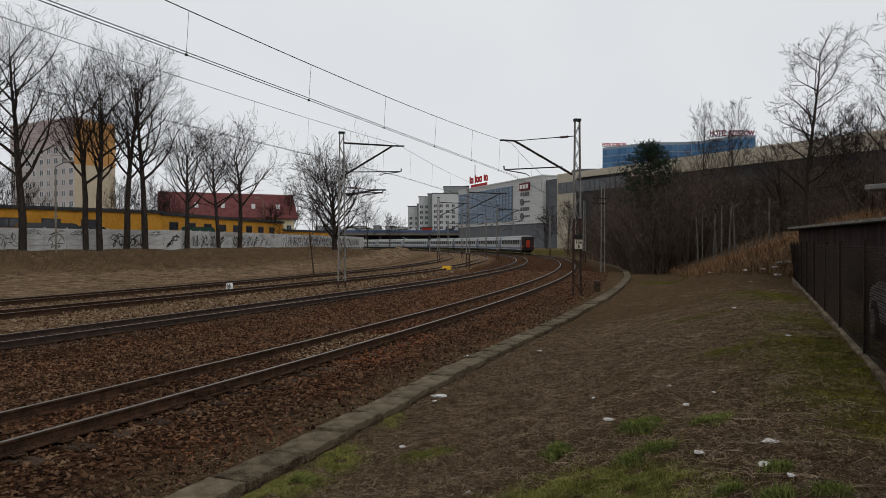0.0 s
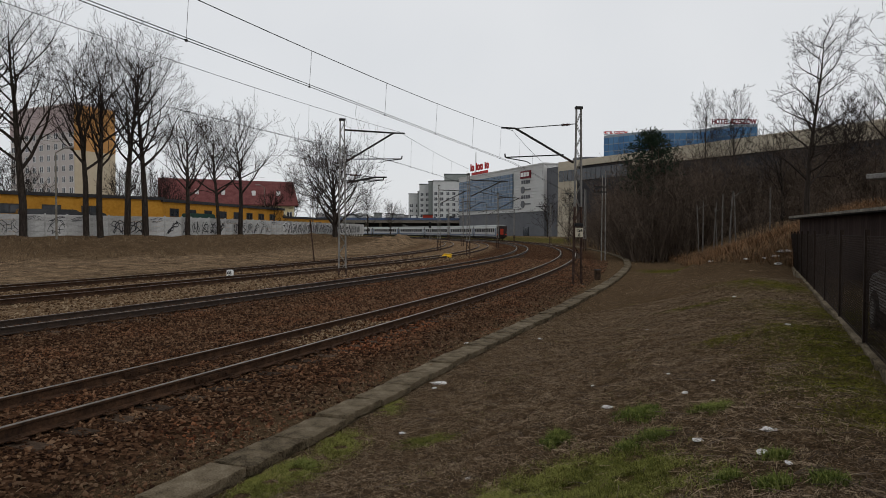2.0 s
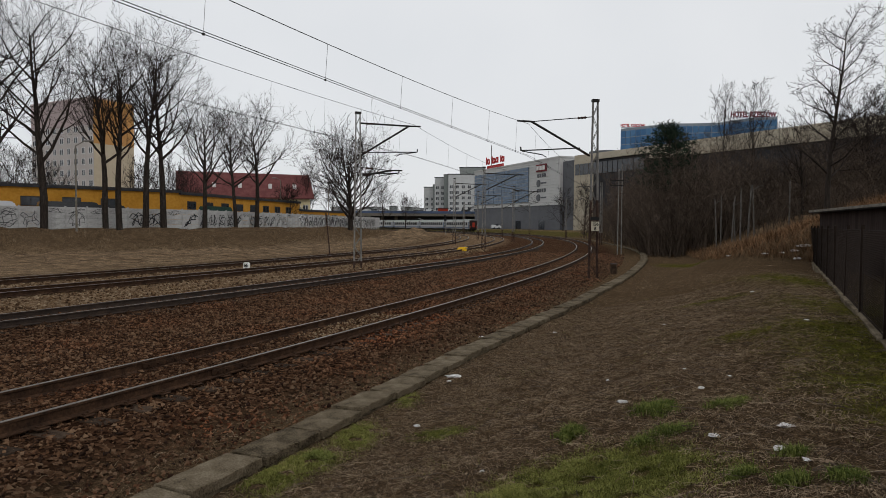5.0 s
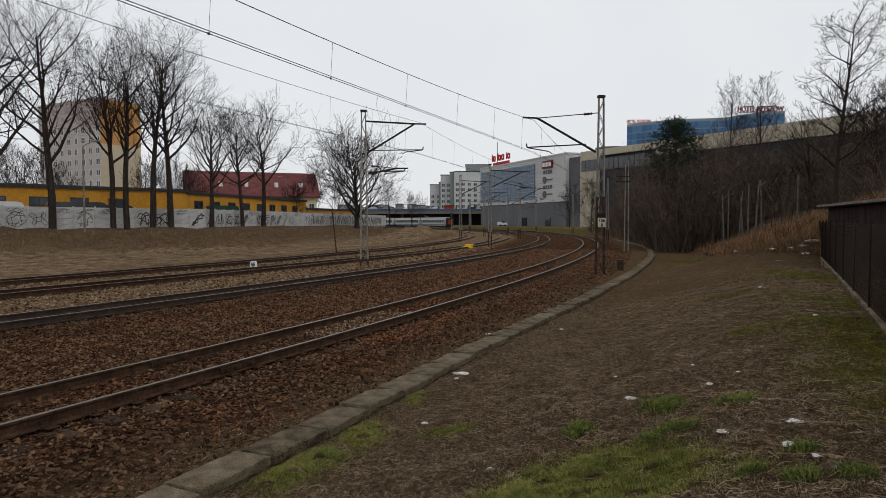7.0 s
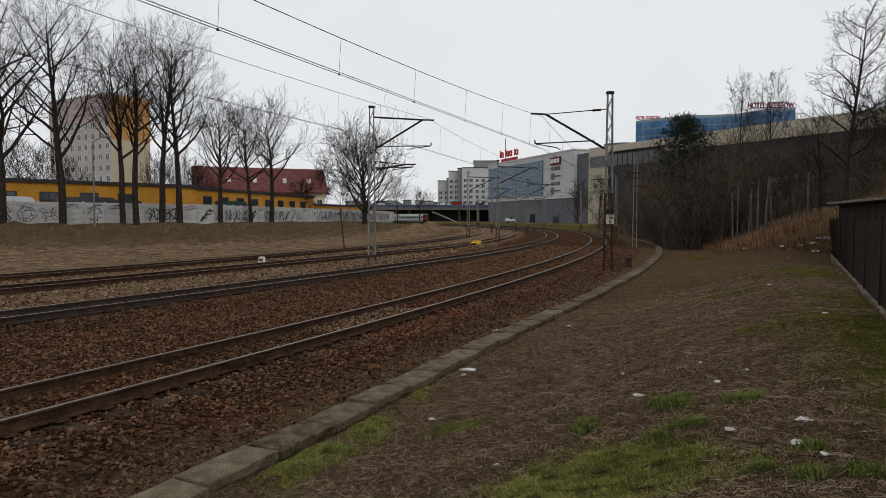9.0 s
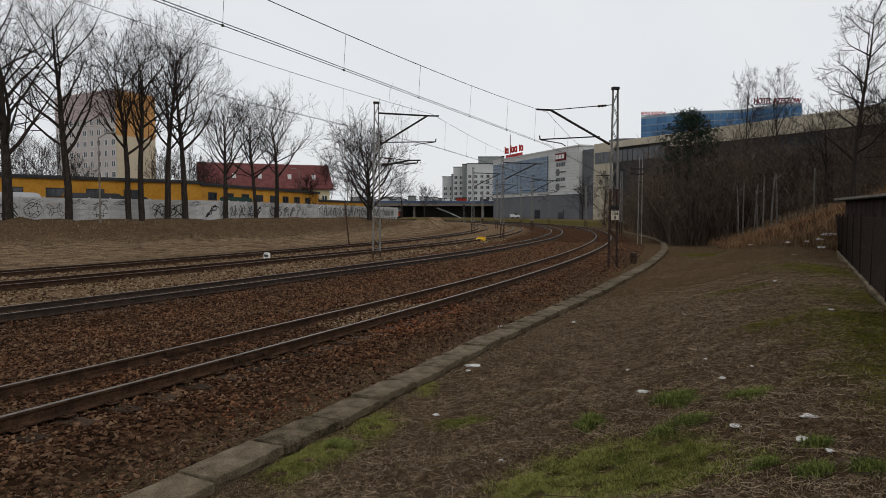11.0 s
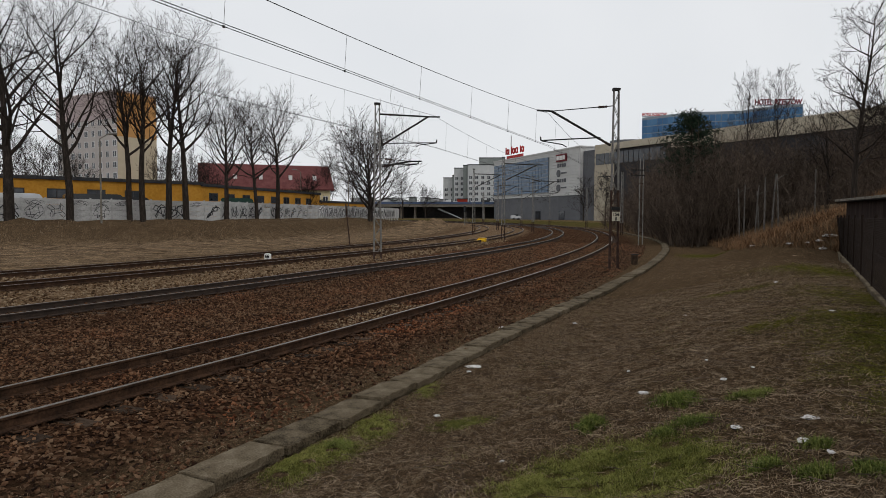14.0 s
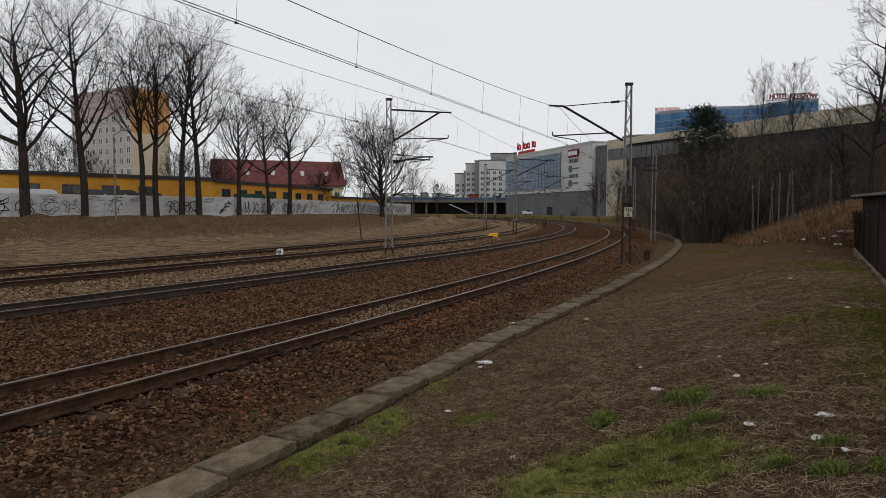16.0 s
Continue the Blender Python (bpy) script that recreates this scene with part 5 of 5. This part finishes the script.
def build_conifer(x, y, h, r, seed, label):
    """A pine: trunk, drooping boughs and clumps of needles."""
    rs = random.Random(seed)
    z = ground(x, y) - .1
    ob = thing("pine_tree", x, y, z, 0, label, "tree")
    bou, need = [([(0, 0, 0), (.1, 0, h * .5), (.05, .1, h)], [.2, .13, .03], 7)], []
    for i in range(84):
        t = .5 + .5 * i / 84
        a = i * 2.4 + rs.uniform(-.4, .4)
        L = r * math.sqrt(max(.03, 1.04 - t)) * 1.35 * rs.uniform(.55, 1.1)
        b = Vector((.08, 0, h * t))
        e = b + Vector((math.cos(a) * L, math.sin(a) * L, L * rs.uniform(-.05, .35)))
        bou.append(([b, b.lerp(e, .5) + Vector((0, 0, -.1)), e], [.04, .025, .01], 4))
        for k in range(46):
            c = b.lerp(e, rs.uniform(.3, 1.08)) + Vector((rs.gauss(0, .24), rs.gauss(0, .24), rs.gauss(0, .16)))
            d = Vector((rs.uniform(-1, 1), rs.uniform(-1, 1), rs.uniform(.0, 1))).normalized() * .3
            need.append(([c, c + d], [.05, .014], 3))
    tubes(bou, "trunk", "bark", ob)
    tubes(need, "crown", "needle", ob)


def build_stem(x, y, h, r, lean, seed, label):
    rs = random.Random(seed)
    z = ground(x, y) - .1
    ob = thing("dead_stem", x, y, z, 0, label, "tree stump", "pale cut stems")
    pts = [(0, 0, 0), (lean * .4, 0, h * .5), (lean, 0, h)]
    tubes([(pts, [r, r * .85, r * .7], 6)], "stem", "birch", ob)
    if seed % 3 == 0:
        tubes([([(lean * .9, 0, h * .9), (lean + .5, 0, h * .98), (lean + .9, .1, h * 1.0)], [.035, .025, .015], 4)], "side_branch", "birch", ob)


def build_canopy():
    ob = thing("canopy", 11.55, 16.9, .7, 20, "small grey flat canopy on a thin steel post", "canopy")
    part("post", rodded(((0, 0, 0), (0, 0, 3.0), .05), n=8), "dark_steel", ob)
    part("roof_slab", boxed(-.32, -.5, 3.0, 2.2, .6, 3.14, .02), "steel", ob)


def build_van(x, y, z, rz, paint, label, L=5.6, h=2.6):
    """A boxy parked van with windows and wheels."""
    ob = thing("van", x, y, z, rz, label, "van", "parked vans")
    bm = bmesh.new()
    prism(bm, [(-L / 2, .45), (L / 2, .45), (L / 2, 1.1), (L / 2 - .55, 1.35), (L / 2 - 1.2, h - .1), (L / 2 - 1.6, h), (-L / 2 + .1, h), (-L / 2, h - .3)], -1, 1)
    bmesh.ops.bevel(bm, geom=bm.edges[:], offset=.08, segments=2, affect="EDGES")
    part("body", bm, paint, ob)
    for s in (-1, 1):
        part("side_window", boxed(L / 2 - 2.3, s * 1.0 - .02, 1.35, L / 2 - 1.25, s * 1.0 + .02, 2.05), "glass", ob)
        for wx in (-L / 2 + 1, L / 2 - 1):
            part("wheel", rodded(((wx, s * .8, .36), (wx, s * 1.02, .36), .36), n=16), "rubber", ob)
    return ob


def build_signal(x, y, h, label):
    ob = thing("railway_signal", x, y, -.35, 0, label, "railway signal", "railway signals")
    part("pole", rodded(((0, 0, 0), (0, 0, h), .07), n=8), "steel", ob)
    head = part("signal_head", boxed(-.3, -.2, h - .1, .3, .1, h + 1.4, .04), "black", ob)
    for k in range(3):
        part("lens", rodded(((0, -.2, h + .2 + k * .42), (0, -.24, h + .2 + k * .42), .12), n=12), "glass", head)
    part("ladder", rodded(((.2, .1, 0), (.2, .1, h), .02), ((.45, .1, 0), (.45, .1, h), .02)), "steel", ob)


# ---- build everything ----
build_ground()
build_far()
build_mall()
build_bridge()
spots = build_wall()
for k, t in enumerate(TRACKS):
    build_track(t, (.04, .04, .03, .03)[k], -29, (75, 60, 30, 8)[k], (160, 130, 110, 110)[k],
                ("rusty railway track with bright worn rail heads on wooden sleepers", "dark greasy railway track on wooden sleepers", "rusty siding track on wooden sleepers", "rusty outer siding track in grey gravel")[k],
                ("rail", "rail_dark", "rail", "rail")[k])
build_kerb()

# catenary masts: (angle, offset, height, reach)
build_mast(6.51, 32.11, 8.6, 190, arms=[(3.15, 6.0, 7.55, 6.05, .32, (.75, 0, 6.36))], z=-.35)
build_mast(-5.75, 37.56, 8.9, 20, rust=.06, arms=[(3.0, 6.6, 8.35, 6.75, .02, (.1, 0, 6.72)), (1.9, 5.4, 5.75, 5.5, .12, (.1, 0, 5.5))], z=-.35)
for phi, off, h, turn, reach in ((-11.93, -10.16, 8.4, 10, 3.4), (-8.73, -16.15, 8.4, 10, 3.4), (-5.2, -9.45, 8.4, 15, 3.4), (-2.21, -15.26, 8.4, 15, 3.4), (-7.24, 2.4, 8.4, 190, 2.6), (1.86, 3.2, 8.4, 195, 2.6), (3.5, -9, 8.4, 15, 3.2), (9, 3.2, 8.4, 195, 2.6), (14, -9, 8.4, 20, 3.2), (9, -14, 8.4, 20, 3.2)):
    build_mast(*spot(phi, off), h, turn, w=.34 if h > 7 else .22, rust=.2 if h > 7 else .97, arms=[(reach, 6.2, 7.75, 6.0, .1, (reach * .3, 0, 6.65))] if reach else [], z=-.35)
build_wires([(-32, .3, 5.6, 7.1, .5), (-25.5, .55, 5.6, 6.5, .4), (-18.62, -.15, 5.6, 7.12, .45), (-12.8, .2, 5.65, 7.0, .5), (-7.24, -.5, 5.65, 7.0, .6), (1.86, 0, 5.65, 7.0, .6), (9, -.5, 5.65, 7.0, .6), (18, 0, 5.65, 7, .6), (27, -.4, 5.65, 7, .6)],
            "overhead_line", "thin dark overhead wires hung over the near track")
build_wires([(-32, -7.6, 6.2, 8.0, .5), (-24.8, -6.97, 6.23, 8.02, .27), (-17.69, -7.88, 6.25, 8.07, .4), (-11.93, -6.3, 5.8, 7.3, .5), (-5.2, -6.0, 5.65, 7.1, .6), (3.5, -5.7, 5.65, 7, .6), (14, -5.8, 5.65, 7, .6), (24, -5.6, 5.65, 7, .6)],
            "overhead_line", "thin dark overhead wires hung over the second track")

# row of bare trees before the wall
def wall_depth(px):
    """Distance ahead at which the bearing px meets the wall."""
    z = 30.0
    while wall_distance(np.array([at(px, z)]), np.array([z]))[0] > .1 and z < 140:
        z += .1
    return z


for k, (px, h, s, r) in enumerate(((-75, 20, 9, .46), (40, 22, 8.4, .36), (152, 19.2, 6.2, .3), (177, 19.6, 6.4, .32), (224, 20.4, 6.4, .32), (257, 20.6, 7.4, .34), (331, 13.4, 5.9, .29), (387, 14.4, 5.3, .26), (424, 16, 6.4, .31))):
    Z = wall_depth(px) - 1.3
    build_tree(at(px, Z), Z, "tall bare deciduous tree before the concrete wall", 11 + k, h, s, r, group="trees along the wall", first=.42 if k > 1 else .34, twigs=5, limbs=19, up_pull=.36, fan=(44, 76), wiggle=.22, thin=.009)
build_tree(at(592, 112), 112, "broad bare tree beyond the siding", 40, 13.2, 9.2, .45, first=.12, limbs=24, twigs=6, up_pull=.34, fan=(45, 85), thin=.016, wiggle=.16)
build_tree(at(1426, 44), 44, "slender bare tree on the embankment", 51, 15.2, 3.1, .17, first=.2, lean=(.03, 0), limbs=26, twigs=5, levels=4, thin=.0075, up_pull=.12, fan=(55, 88), wiggle=.2)
build_tree(at(1600, 38), 38, "slender bare tree on the embankment", 52, 13, 4.4, .16, first=.22, limbs=22, twigs=5, levels=4, thin=.0075, up_pull=.12, fan=(50, 85), wiggle=.2)
build_tree(at(1245, 66), 66, "tall thin bare tree above the thicket", 53, 15.6, 4.0, .13, first=.28, limbs=16, twigs=5, up_pull=.6, fan=(28, 50), thin=.008, wiggle=.1)
build_tree(at(1292, 66), 66, "tall thin bare tree above the thicket", 54, 15.2, 3.8, .13, first=.28, limbs=16, twigs=5, up_pull=.6, fan=(28, 50), thin=.008, wiggle=.1)
build_tree(at(1385, 56), 56, "low spreading bare tree on the embankment", 57, 8.2, 3.6, .14, first=.2, limbs=12, twigs=6, thin=.012, levels=3)
build_tree(at(1500, 52), 52, "low spreading bare tree on the embankment", 55, 9.5, 4.2, .16, first=.2, limbs=16, twigs=6, thin=.012)
for k, (px, Z, h, sp) in enumerate(((-75, 112, 16, 6), (-40, 118, 15, 6), (-10, 112, 14, 6), (60, 125, 12, 5), (10, 120, 13, 6), (210, 118, 12.5, 5), (232, 124, 13, 5.5), (262, 121, 13, 5), (285, 126, 11, 4.5), (305, 122, 11, 4.5), (515, 140, 14, 5), (480, 118, 8, 3.5), (560, 150, 12, 5), (650, 190, 12, 6), (690, 220, 9, 6), (968, 190, 13, 5), (1005, 150, 12, 5))):
    build_tree(at(px, Z), Z, "distant small bare tree with fine twigs", 70 + k, h, sp, .18, z=1.2 if px < 700 else -.3, group="distant bare trees", limbs=14, twigs=7, levels=3, first=.15, thin=.02)
build_conifer(at(1150, 64), 64, 12.2, 3.9, 5, "dark green pine rising from the bare thicket")
for k, (px, Z, w, h, c) in enumerate(((1172, 63, 3.8, 11.5, 230), (1150, 76, 4.2, 12, 190), (1112, 92, 4.6, 13, 170), (1205, 66, 3.6, 10.5, 200), (1060, 120, 4, 9, 100), (1048, 150, 4.5, 9, 90), (1185, 60, 4, 10, 220), (1098, 100, 3.8, 9.5, 120), (1225, 60, 4, 8, 150), (1270, 62, 4, 8, 150), (1320, 62, 4.5, 7.5, 150), (1370, 62, 4.5, 7, 130), (1420, 60, 4.5, 8, 150), (1470, 56, 4.5, 8, 150), (1520, 52, 4.5, 7.5, 150), (1575, 50, 4.5, 7.5, 150), (1450, 46, 2.5, 3.5, 60), (1350, 50, 3, 4, 60), (1130, 84, 4, 9, 120), (1075, 110, 4, 8, 90), (1030, 130, 4, 7, 80), (1215, 74, 4, 10, 120))):
    build_bush(at(px, Z), Z, w, h, c, 60 + k, "dense brown leafless thicket on the embankment")
for k, (px, Z, h, r) in enumerate(((1236, 52, 4.2, .1), (1243, 52, 4.4, .09), (1262, 51, 4.0, .09), (1268, 52, 3.4, .1), (1277, 50, 4.4, .11), (1290, 50, 4.4, .12), (1301, 50, 4.2, .1), (1361, 47, 3.6, .1))):
    build_stem(at(px, Z), Z, h * .95, r * .62, (k % 3 - 1) * .2, k, "pale cut tree stem on the embankment")

rs = np.random.RandomState(21)


def scatter(count, x0, x1, y0, y1, keep):
    x, y = x0 + (x1 - x0) * rs.rand(count), y0 + (y1 - y0) * rs.rand(count) ** 1.5
    ok = keep(x, y)
    x, y = x[ok], y[ok]
    return np.stack([x, y, surface(x, y) - .004], -1)


def rho_phi(x, y):
    return np.hypot(x - CX, y - CY) - R0, np.degrees(np.arctan2(y - CY, x - CX))


def on_verge(x, y):
    rho, phi = rho_phi(x, y)
    return (rho > np.interp(phi, GRID, KERB) + .26) & (x < 3.2 + y * .46)


def green_at(x, y):
    """How green the verge is at a place, 0 to 1."""
    g = np.zeros(np.shape(x))
    for gx, gy, sx, sy in GREEN + TUFT + MOSS:
        g = np.maximum(g, np.exp(-((x - gx) / sx) ** 2 - ((y - gy) / sy) ** 2))
    return np.clip(g * 1.25, 0, 1)


def lawn(patches, density, fill=0):
    """Places of the green blades, patch by patch."""
    out = []
    for gx, gy, sx, sy in patches:
        n = int(min(14000, density * math.pi * sx * sy))
        x, y = rs.normal(gx, sx * .6, n), rs.normal(gy, sy * .6, n)
        ok = on_verge(x, y) & (np.sin(x * 9 + y * 4) * np.sin(y * 11 - x * 5) > -.6)
        out.append(np.stack([x[ok], y[ok], surface(x[ok], y[ok]) - .004], -1))
    if fill:
        x, y = rs.uniform(-3, 11, fill), 2.5 + 20 * rs.rand(fill) ** 1.4
        ok = on_verge(x, y) & (np.sin(x * 2.1 + y * .8) * np.sin(y * 1.7 - x * 1.1) > .5)
        out.append(np.stack([x[ok], y[ok], surface(x[ok], y[ok]) - .004], -1))
    return np.concatenate(out)


def stalks(name, label, material, pts, length, width, seed):
    """Dead stalks lying about in all directions, bowed and slightly raised."""
    q = np.random.RandomState(seed)
    P = np.array(pts, float)
    n = len(P)
    a = q.rand(n) * 6.28
    L = length * (.35 + 1.1 * q.rand(n) ** 2)
    w = width * (.6 + .9 * q.rand(n))
    d = np.stack([np.cos(a), np.sin(a), np.zeros(n)], -1)
    side = np.stack([-np.sin(a), np.cos(a), np.zeros(n)], -1)
    z0, z1, z2 = .006 + .02 * q.rand(n), .01 + .05 * q.rand(n) ** 2, .004 + .04 * q.rand(n) ** 3
    bow = side * (L * q.uniform(-.18, .18, n))[:, None]
    up_ = np.array([0, 0, 1.0])
    A, B, C = P - d * L[:, None] / 2 + up_ * z0[:, None], P + bow + up_ * z1[:, None], P + d * L[:, None] / 2 + up_ * z2[:, None]
    tilt = (side * .75 + up_ * q.uniform(.2, .9, n)[:, None]) * w[:, None]
    V = np.stack([A - tilt, A + tilt, B + tilt, B - tilt, C + tilt * .5, C - tilt * .5], 1).reshape(-1, 3)
    i = np.arange(n) * 6
    F = np.concatenate([np.stack([i, i + 1, i + 2, i + 3], -1), np.stack([i + 3, i + 2, i + 4, i + 5], -1)]).tolist()
    return tagged(new(name, mesh_from(name, V.tolist(), F, material)), label, "dead stalks", kind="stuff")


blades("dry_grass", "flattened dry brown grass and straw on the verge", "straw", scatter(270000, -4, 18, 2.6, 44, lambda x, y: on_verge(x, y) & (rs.rand(len(x)) > .85 * green_at(x, y)) & (rs.rand(len(x)) < .8 + .2 * (np.sin(x * 1.7 + y) * np.sin(y * 1.3 - x * .6) > -.2))), .05, .0024, 1, bend=1.9, rise=.45)
stalks("dead_stalks", "tangled dead brown weed stalks lying on the verge", "stalk", scatter(215000, -3, 11, 3.6, 21, lambda x, y: on_verge(x, y) & (rs.rand(len(x)) > .93 * green_at(x, y))), .13, .0013, 8)
stalks("trackside_straw", "sparse dry straw on the grit beside the track", "stalk", scatter(60000, -6, 6, 3.6, 26, lambda x, y: (np.abs(rho_phi(x, y)[0] - 2.75) < .62) & (rs.rand(len(x)) < .7 * smooth(1.9, 3.0, rho_phi(x, y)[0]))), .1, .0013, 10)
stalks("dead_twigs", "thin dark dead twigs lying on the verge", "twig_brown", scatter(3500, -2, 9, 3.6, 16, on_verge), .4, .0028, 9)
blades("green_grass", "short moss green grass in patches on the verge", "grass", lawn(GREEN, 23000, 25000), .045, .0028, 2, bend=.8)
blades("grass_tuft", "fresh green grass tufts on the verge", "grass_fresh", lawn(TUFT, 40000), .08, .0036, 5, bend=.7)
blades("moss_grass", "low yellow green mossy grass beside the fence", "moss_blade", lawn(MOSS, 4600), .028, .0042, 7, bend=.9)
blades("russet_grass", "tall russet dry grass on the embankment", "rust_grass", scatter(60000, 6, 30, 28, 60, lambda x, y: (rho_phi(x, y)[0] > 13.7 - 5.1 * smooth(-19.4, -17.4, rho_phi(x, y)[1])) & (rho_phi(x, y)[0] < 16.5 - 7 * smooth(-17, -13, rho_phi(x, y)[1])) & (rho_phi(x, y)[1] > -19.3)), .55, .008, 3, bend=1.3)
blades("tussock_grass", "rough brown tussocks of grass on the slope", "straw", scatter(90000, -62, -8, 30, 130, lambda x, y: (wall_distance(x, y) > 1.5) & (wall_distance(x, y) < 9.5) & (rho_phi(x, y)[0] < -22) & (np.sin(x * 1.9 + y * .8) * np.sin(y * 1.1 - x * .9) > -.2)), .3, .011, 6, bend=1.1)
blades("bank_grass", "dry tan grass on the slope below the wall", "straw", scatter(170000, -62, 4, 30, 135, lambda x, y: (wall_distance(x, y) > .6) & (rho_phi(x, y)[0] < -21.5) & (rs.rand(len(x)) < .25 + .75 * (np.sin(x * .9 + y * .5) * np.sin(y * .37 - x * .3) > 0))), .13, .009, 4, bend=1.6, rise=.4)
build_stones("ballast", "stone", "loose rust brown ballast stones between the tracks", 102000, -9.6, 3.4, -24.4, -13, .025, 31, 1.55, 2.7)
build_stones("siding_gravel", "stone_tan", "loose tan gravel along the siding tracks", 26000, -20.5, -9.4, -23.5, -12, .036, 32)
build_stones("pale_gravel", "stone_tan", "pale crushed gravel spilt between the rails", 900, -.75, .55, -22.25, -21.5, .022, 34, 1.0)
build_stones("pebbles", "stone_tan", "scattered pale pebbles and crumbs on the verge", 2600, 3.9, 10.2, -24.2, -18, .011, 33)
build_joint(TRACKS[0], -22.95)
build_fence()
plate = thing("distance_sign", 6.51, 32.0, 0, 8, "ivory distance plate numbered 156 over 8 on the mast", "sign")
number_plate_sign(plate, pose(0, -.15, 2.05), ("156", "8"), .38, .44, "ivory", "black", "")
part("hood", boxed(-.2, -.17, 2.56, .2, .02, 2.72, .02), "black", plate)
part("bracket", boxed(-.25, -.13, 2.2, .25, -.1, 2.26), "steel_rust", plate)
build_post66()
build_stump()
build_point_machine()
build_canopy()
build_van(at(95, 68), 68, 1.5, 40, "car_dark", "dark parked van behind the concrete wall", 6.5, 2.9)
build_van(at(150, 72), 72, 1.5, 48, "car_dark", "dark parked van behind the concrete wall", 6, 2.7)
build_van(at(-62, 59), 59, 1.5, 50, "car_white", "white parked van behind the concrete wall", 6, 2.7)
build_van(at(357, 88), 88, 1.5, 60, "green_cloth", "parked van under a dark green tarpaulin", 5, 3.0)
build_van(at(850, 262), 262, ground(at(850, 262), 262), 10, "car_white", "white parked van before the mall", 3.9, 1.7)
build_signal(at(760, 165), 165, 3.6, "railway signal with a black head beside the tracks")
build_telegraph_post(*spot(-13.1, 3.0), 8.0, "old rusty twin rail telegraph post with short crossarms")
build_lamp_post(at(99, 56), 56, 7.3, 1.5, .8, "grey concrete street lamp beside the concrete wall")
build_lamp_post(at(467, 118), 118, 8.5, 1.5, -.8, "grey concrete street lamp beside the workshop")
build_lamp_post(at(553, 120), 120, 8.0, 1.5, .9, "grey concrete street lamp beside the workshop")
build_pole((at(556, 50.3), 50.3, -.15), (at(548, 50.3), 50.3, 3.1), .05, "rusty leaning pole on the waste ground")
build_parked_car(6.93, 8.74, .76, 64.3, "car_silver", "silver parked car close behind the wire fence")
for k, (px, py, r, kind) in enumerate(((776, 702, .16, 0), (768, 712, .06, 0), (826, 632, .08, 0), (1163, 671, .08, 1), (1078, 745, .09, 0), (1147, 607, .05, 0), (1216, 722, .06, 0), (1265, 702, .04, 0), (1395, 603, .06, 0), (1365, 795, .09, 0), (1238, 815, .07, 0), (1355, 838, .08, 0), (1402, 851, .05, 0), (1438, 850, .07, 1), (1180, 792, .07, 1), (955, 622, .05, 0), (1050, 708, .04, 0), (1258, 484, .12, 0), (1320, 480, .13, 0), (1388, 466, .3, 0), (1378, 486, .18, 0), (1352, 478, .14, 0), (1300, 546, .06, 0), (1176, 510, .1, 1), (712, 793, .06, 0), (830, 877, .04, 0), (1185, 687, .04, 0), (1330, 500, .1, 1), (1372, 474, .2, 0), (1340, 470, .14, 1))):
    d = Vector(((px - 784) / 1170, 1, (431.5 - py) / 1170))
    t = 2.0
    while H + d.z * t > ground(d.x * t, t) and t < 90:
        t += .05
    build_litter(d.x * t, t, r * .62 if t < 14 else r * .95, k, "crumpled white plastic litter on the verge" if kind == 0 else "damp flat cardboard scrap on the verge", "paper" if kind == 0 else "cardboard", .32 if kind == 0 else .1)
build_shed()

coaches = []
for k in range(9):
    coaches.append(build_coach(k == 0))


def motions():
    for k, c in enumerate(coaches):
        walk(c, train_rows(k * 25.1))


motions()
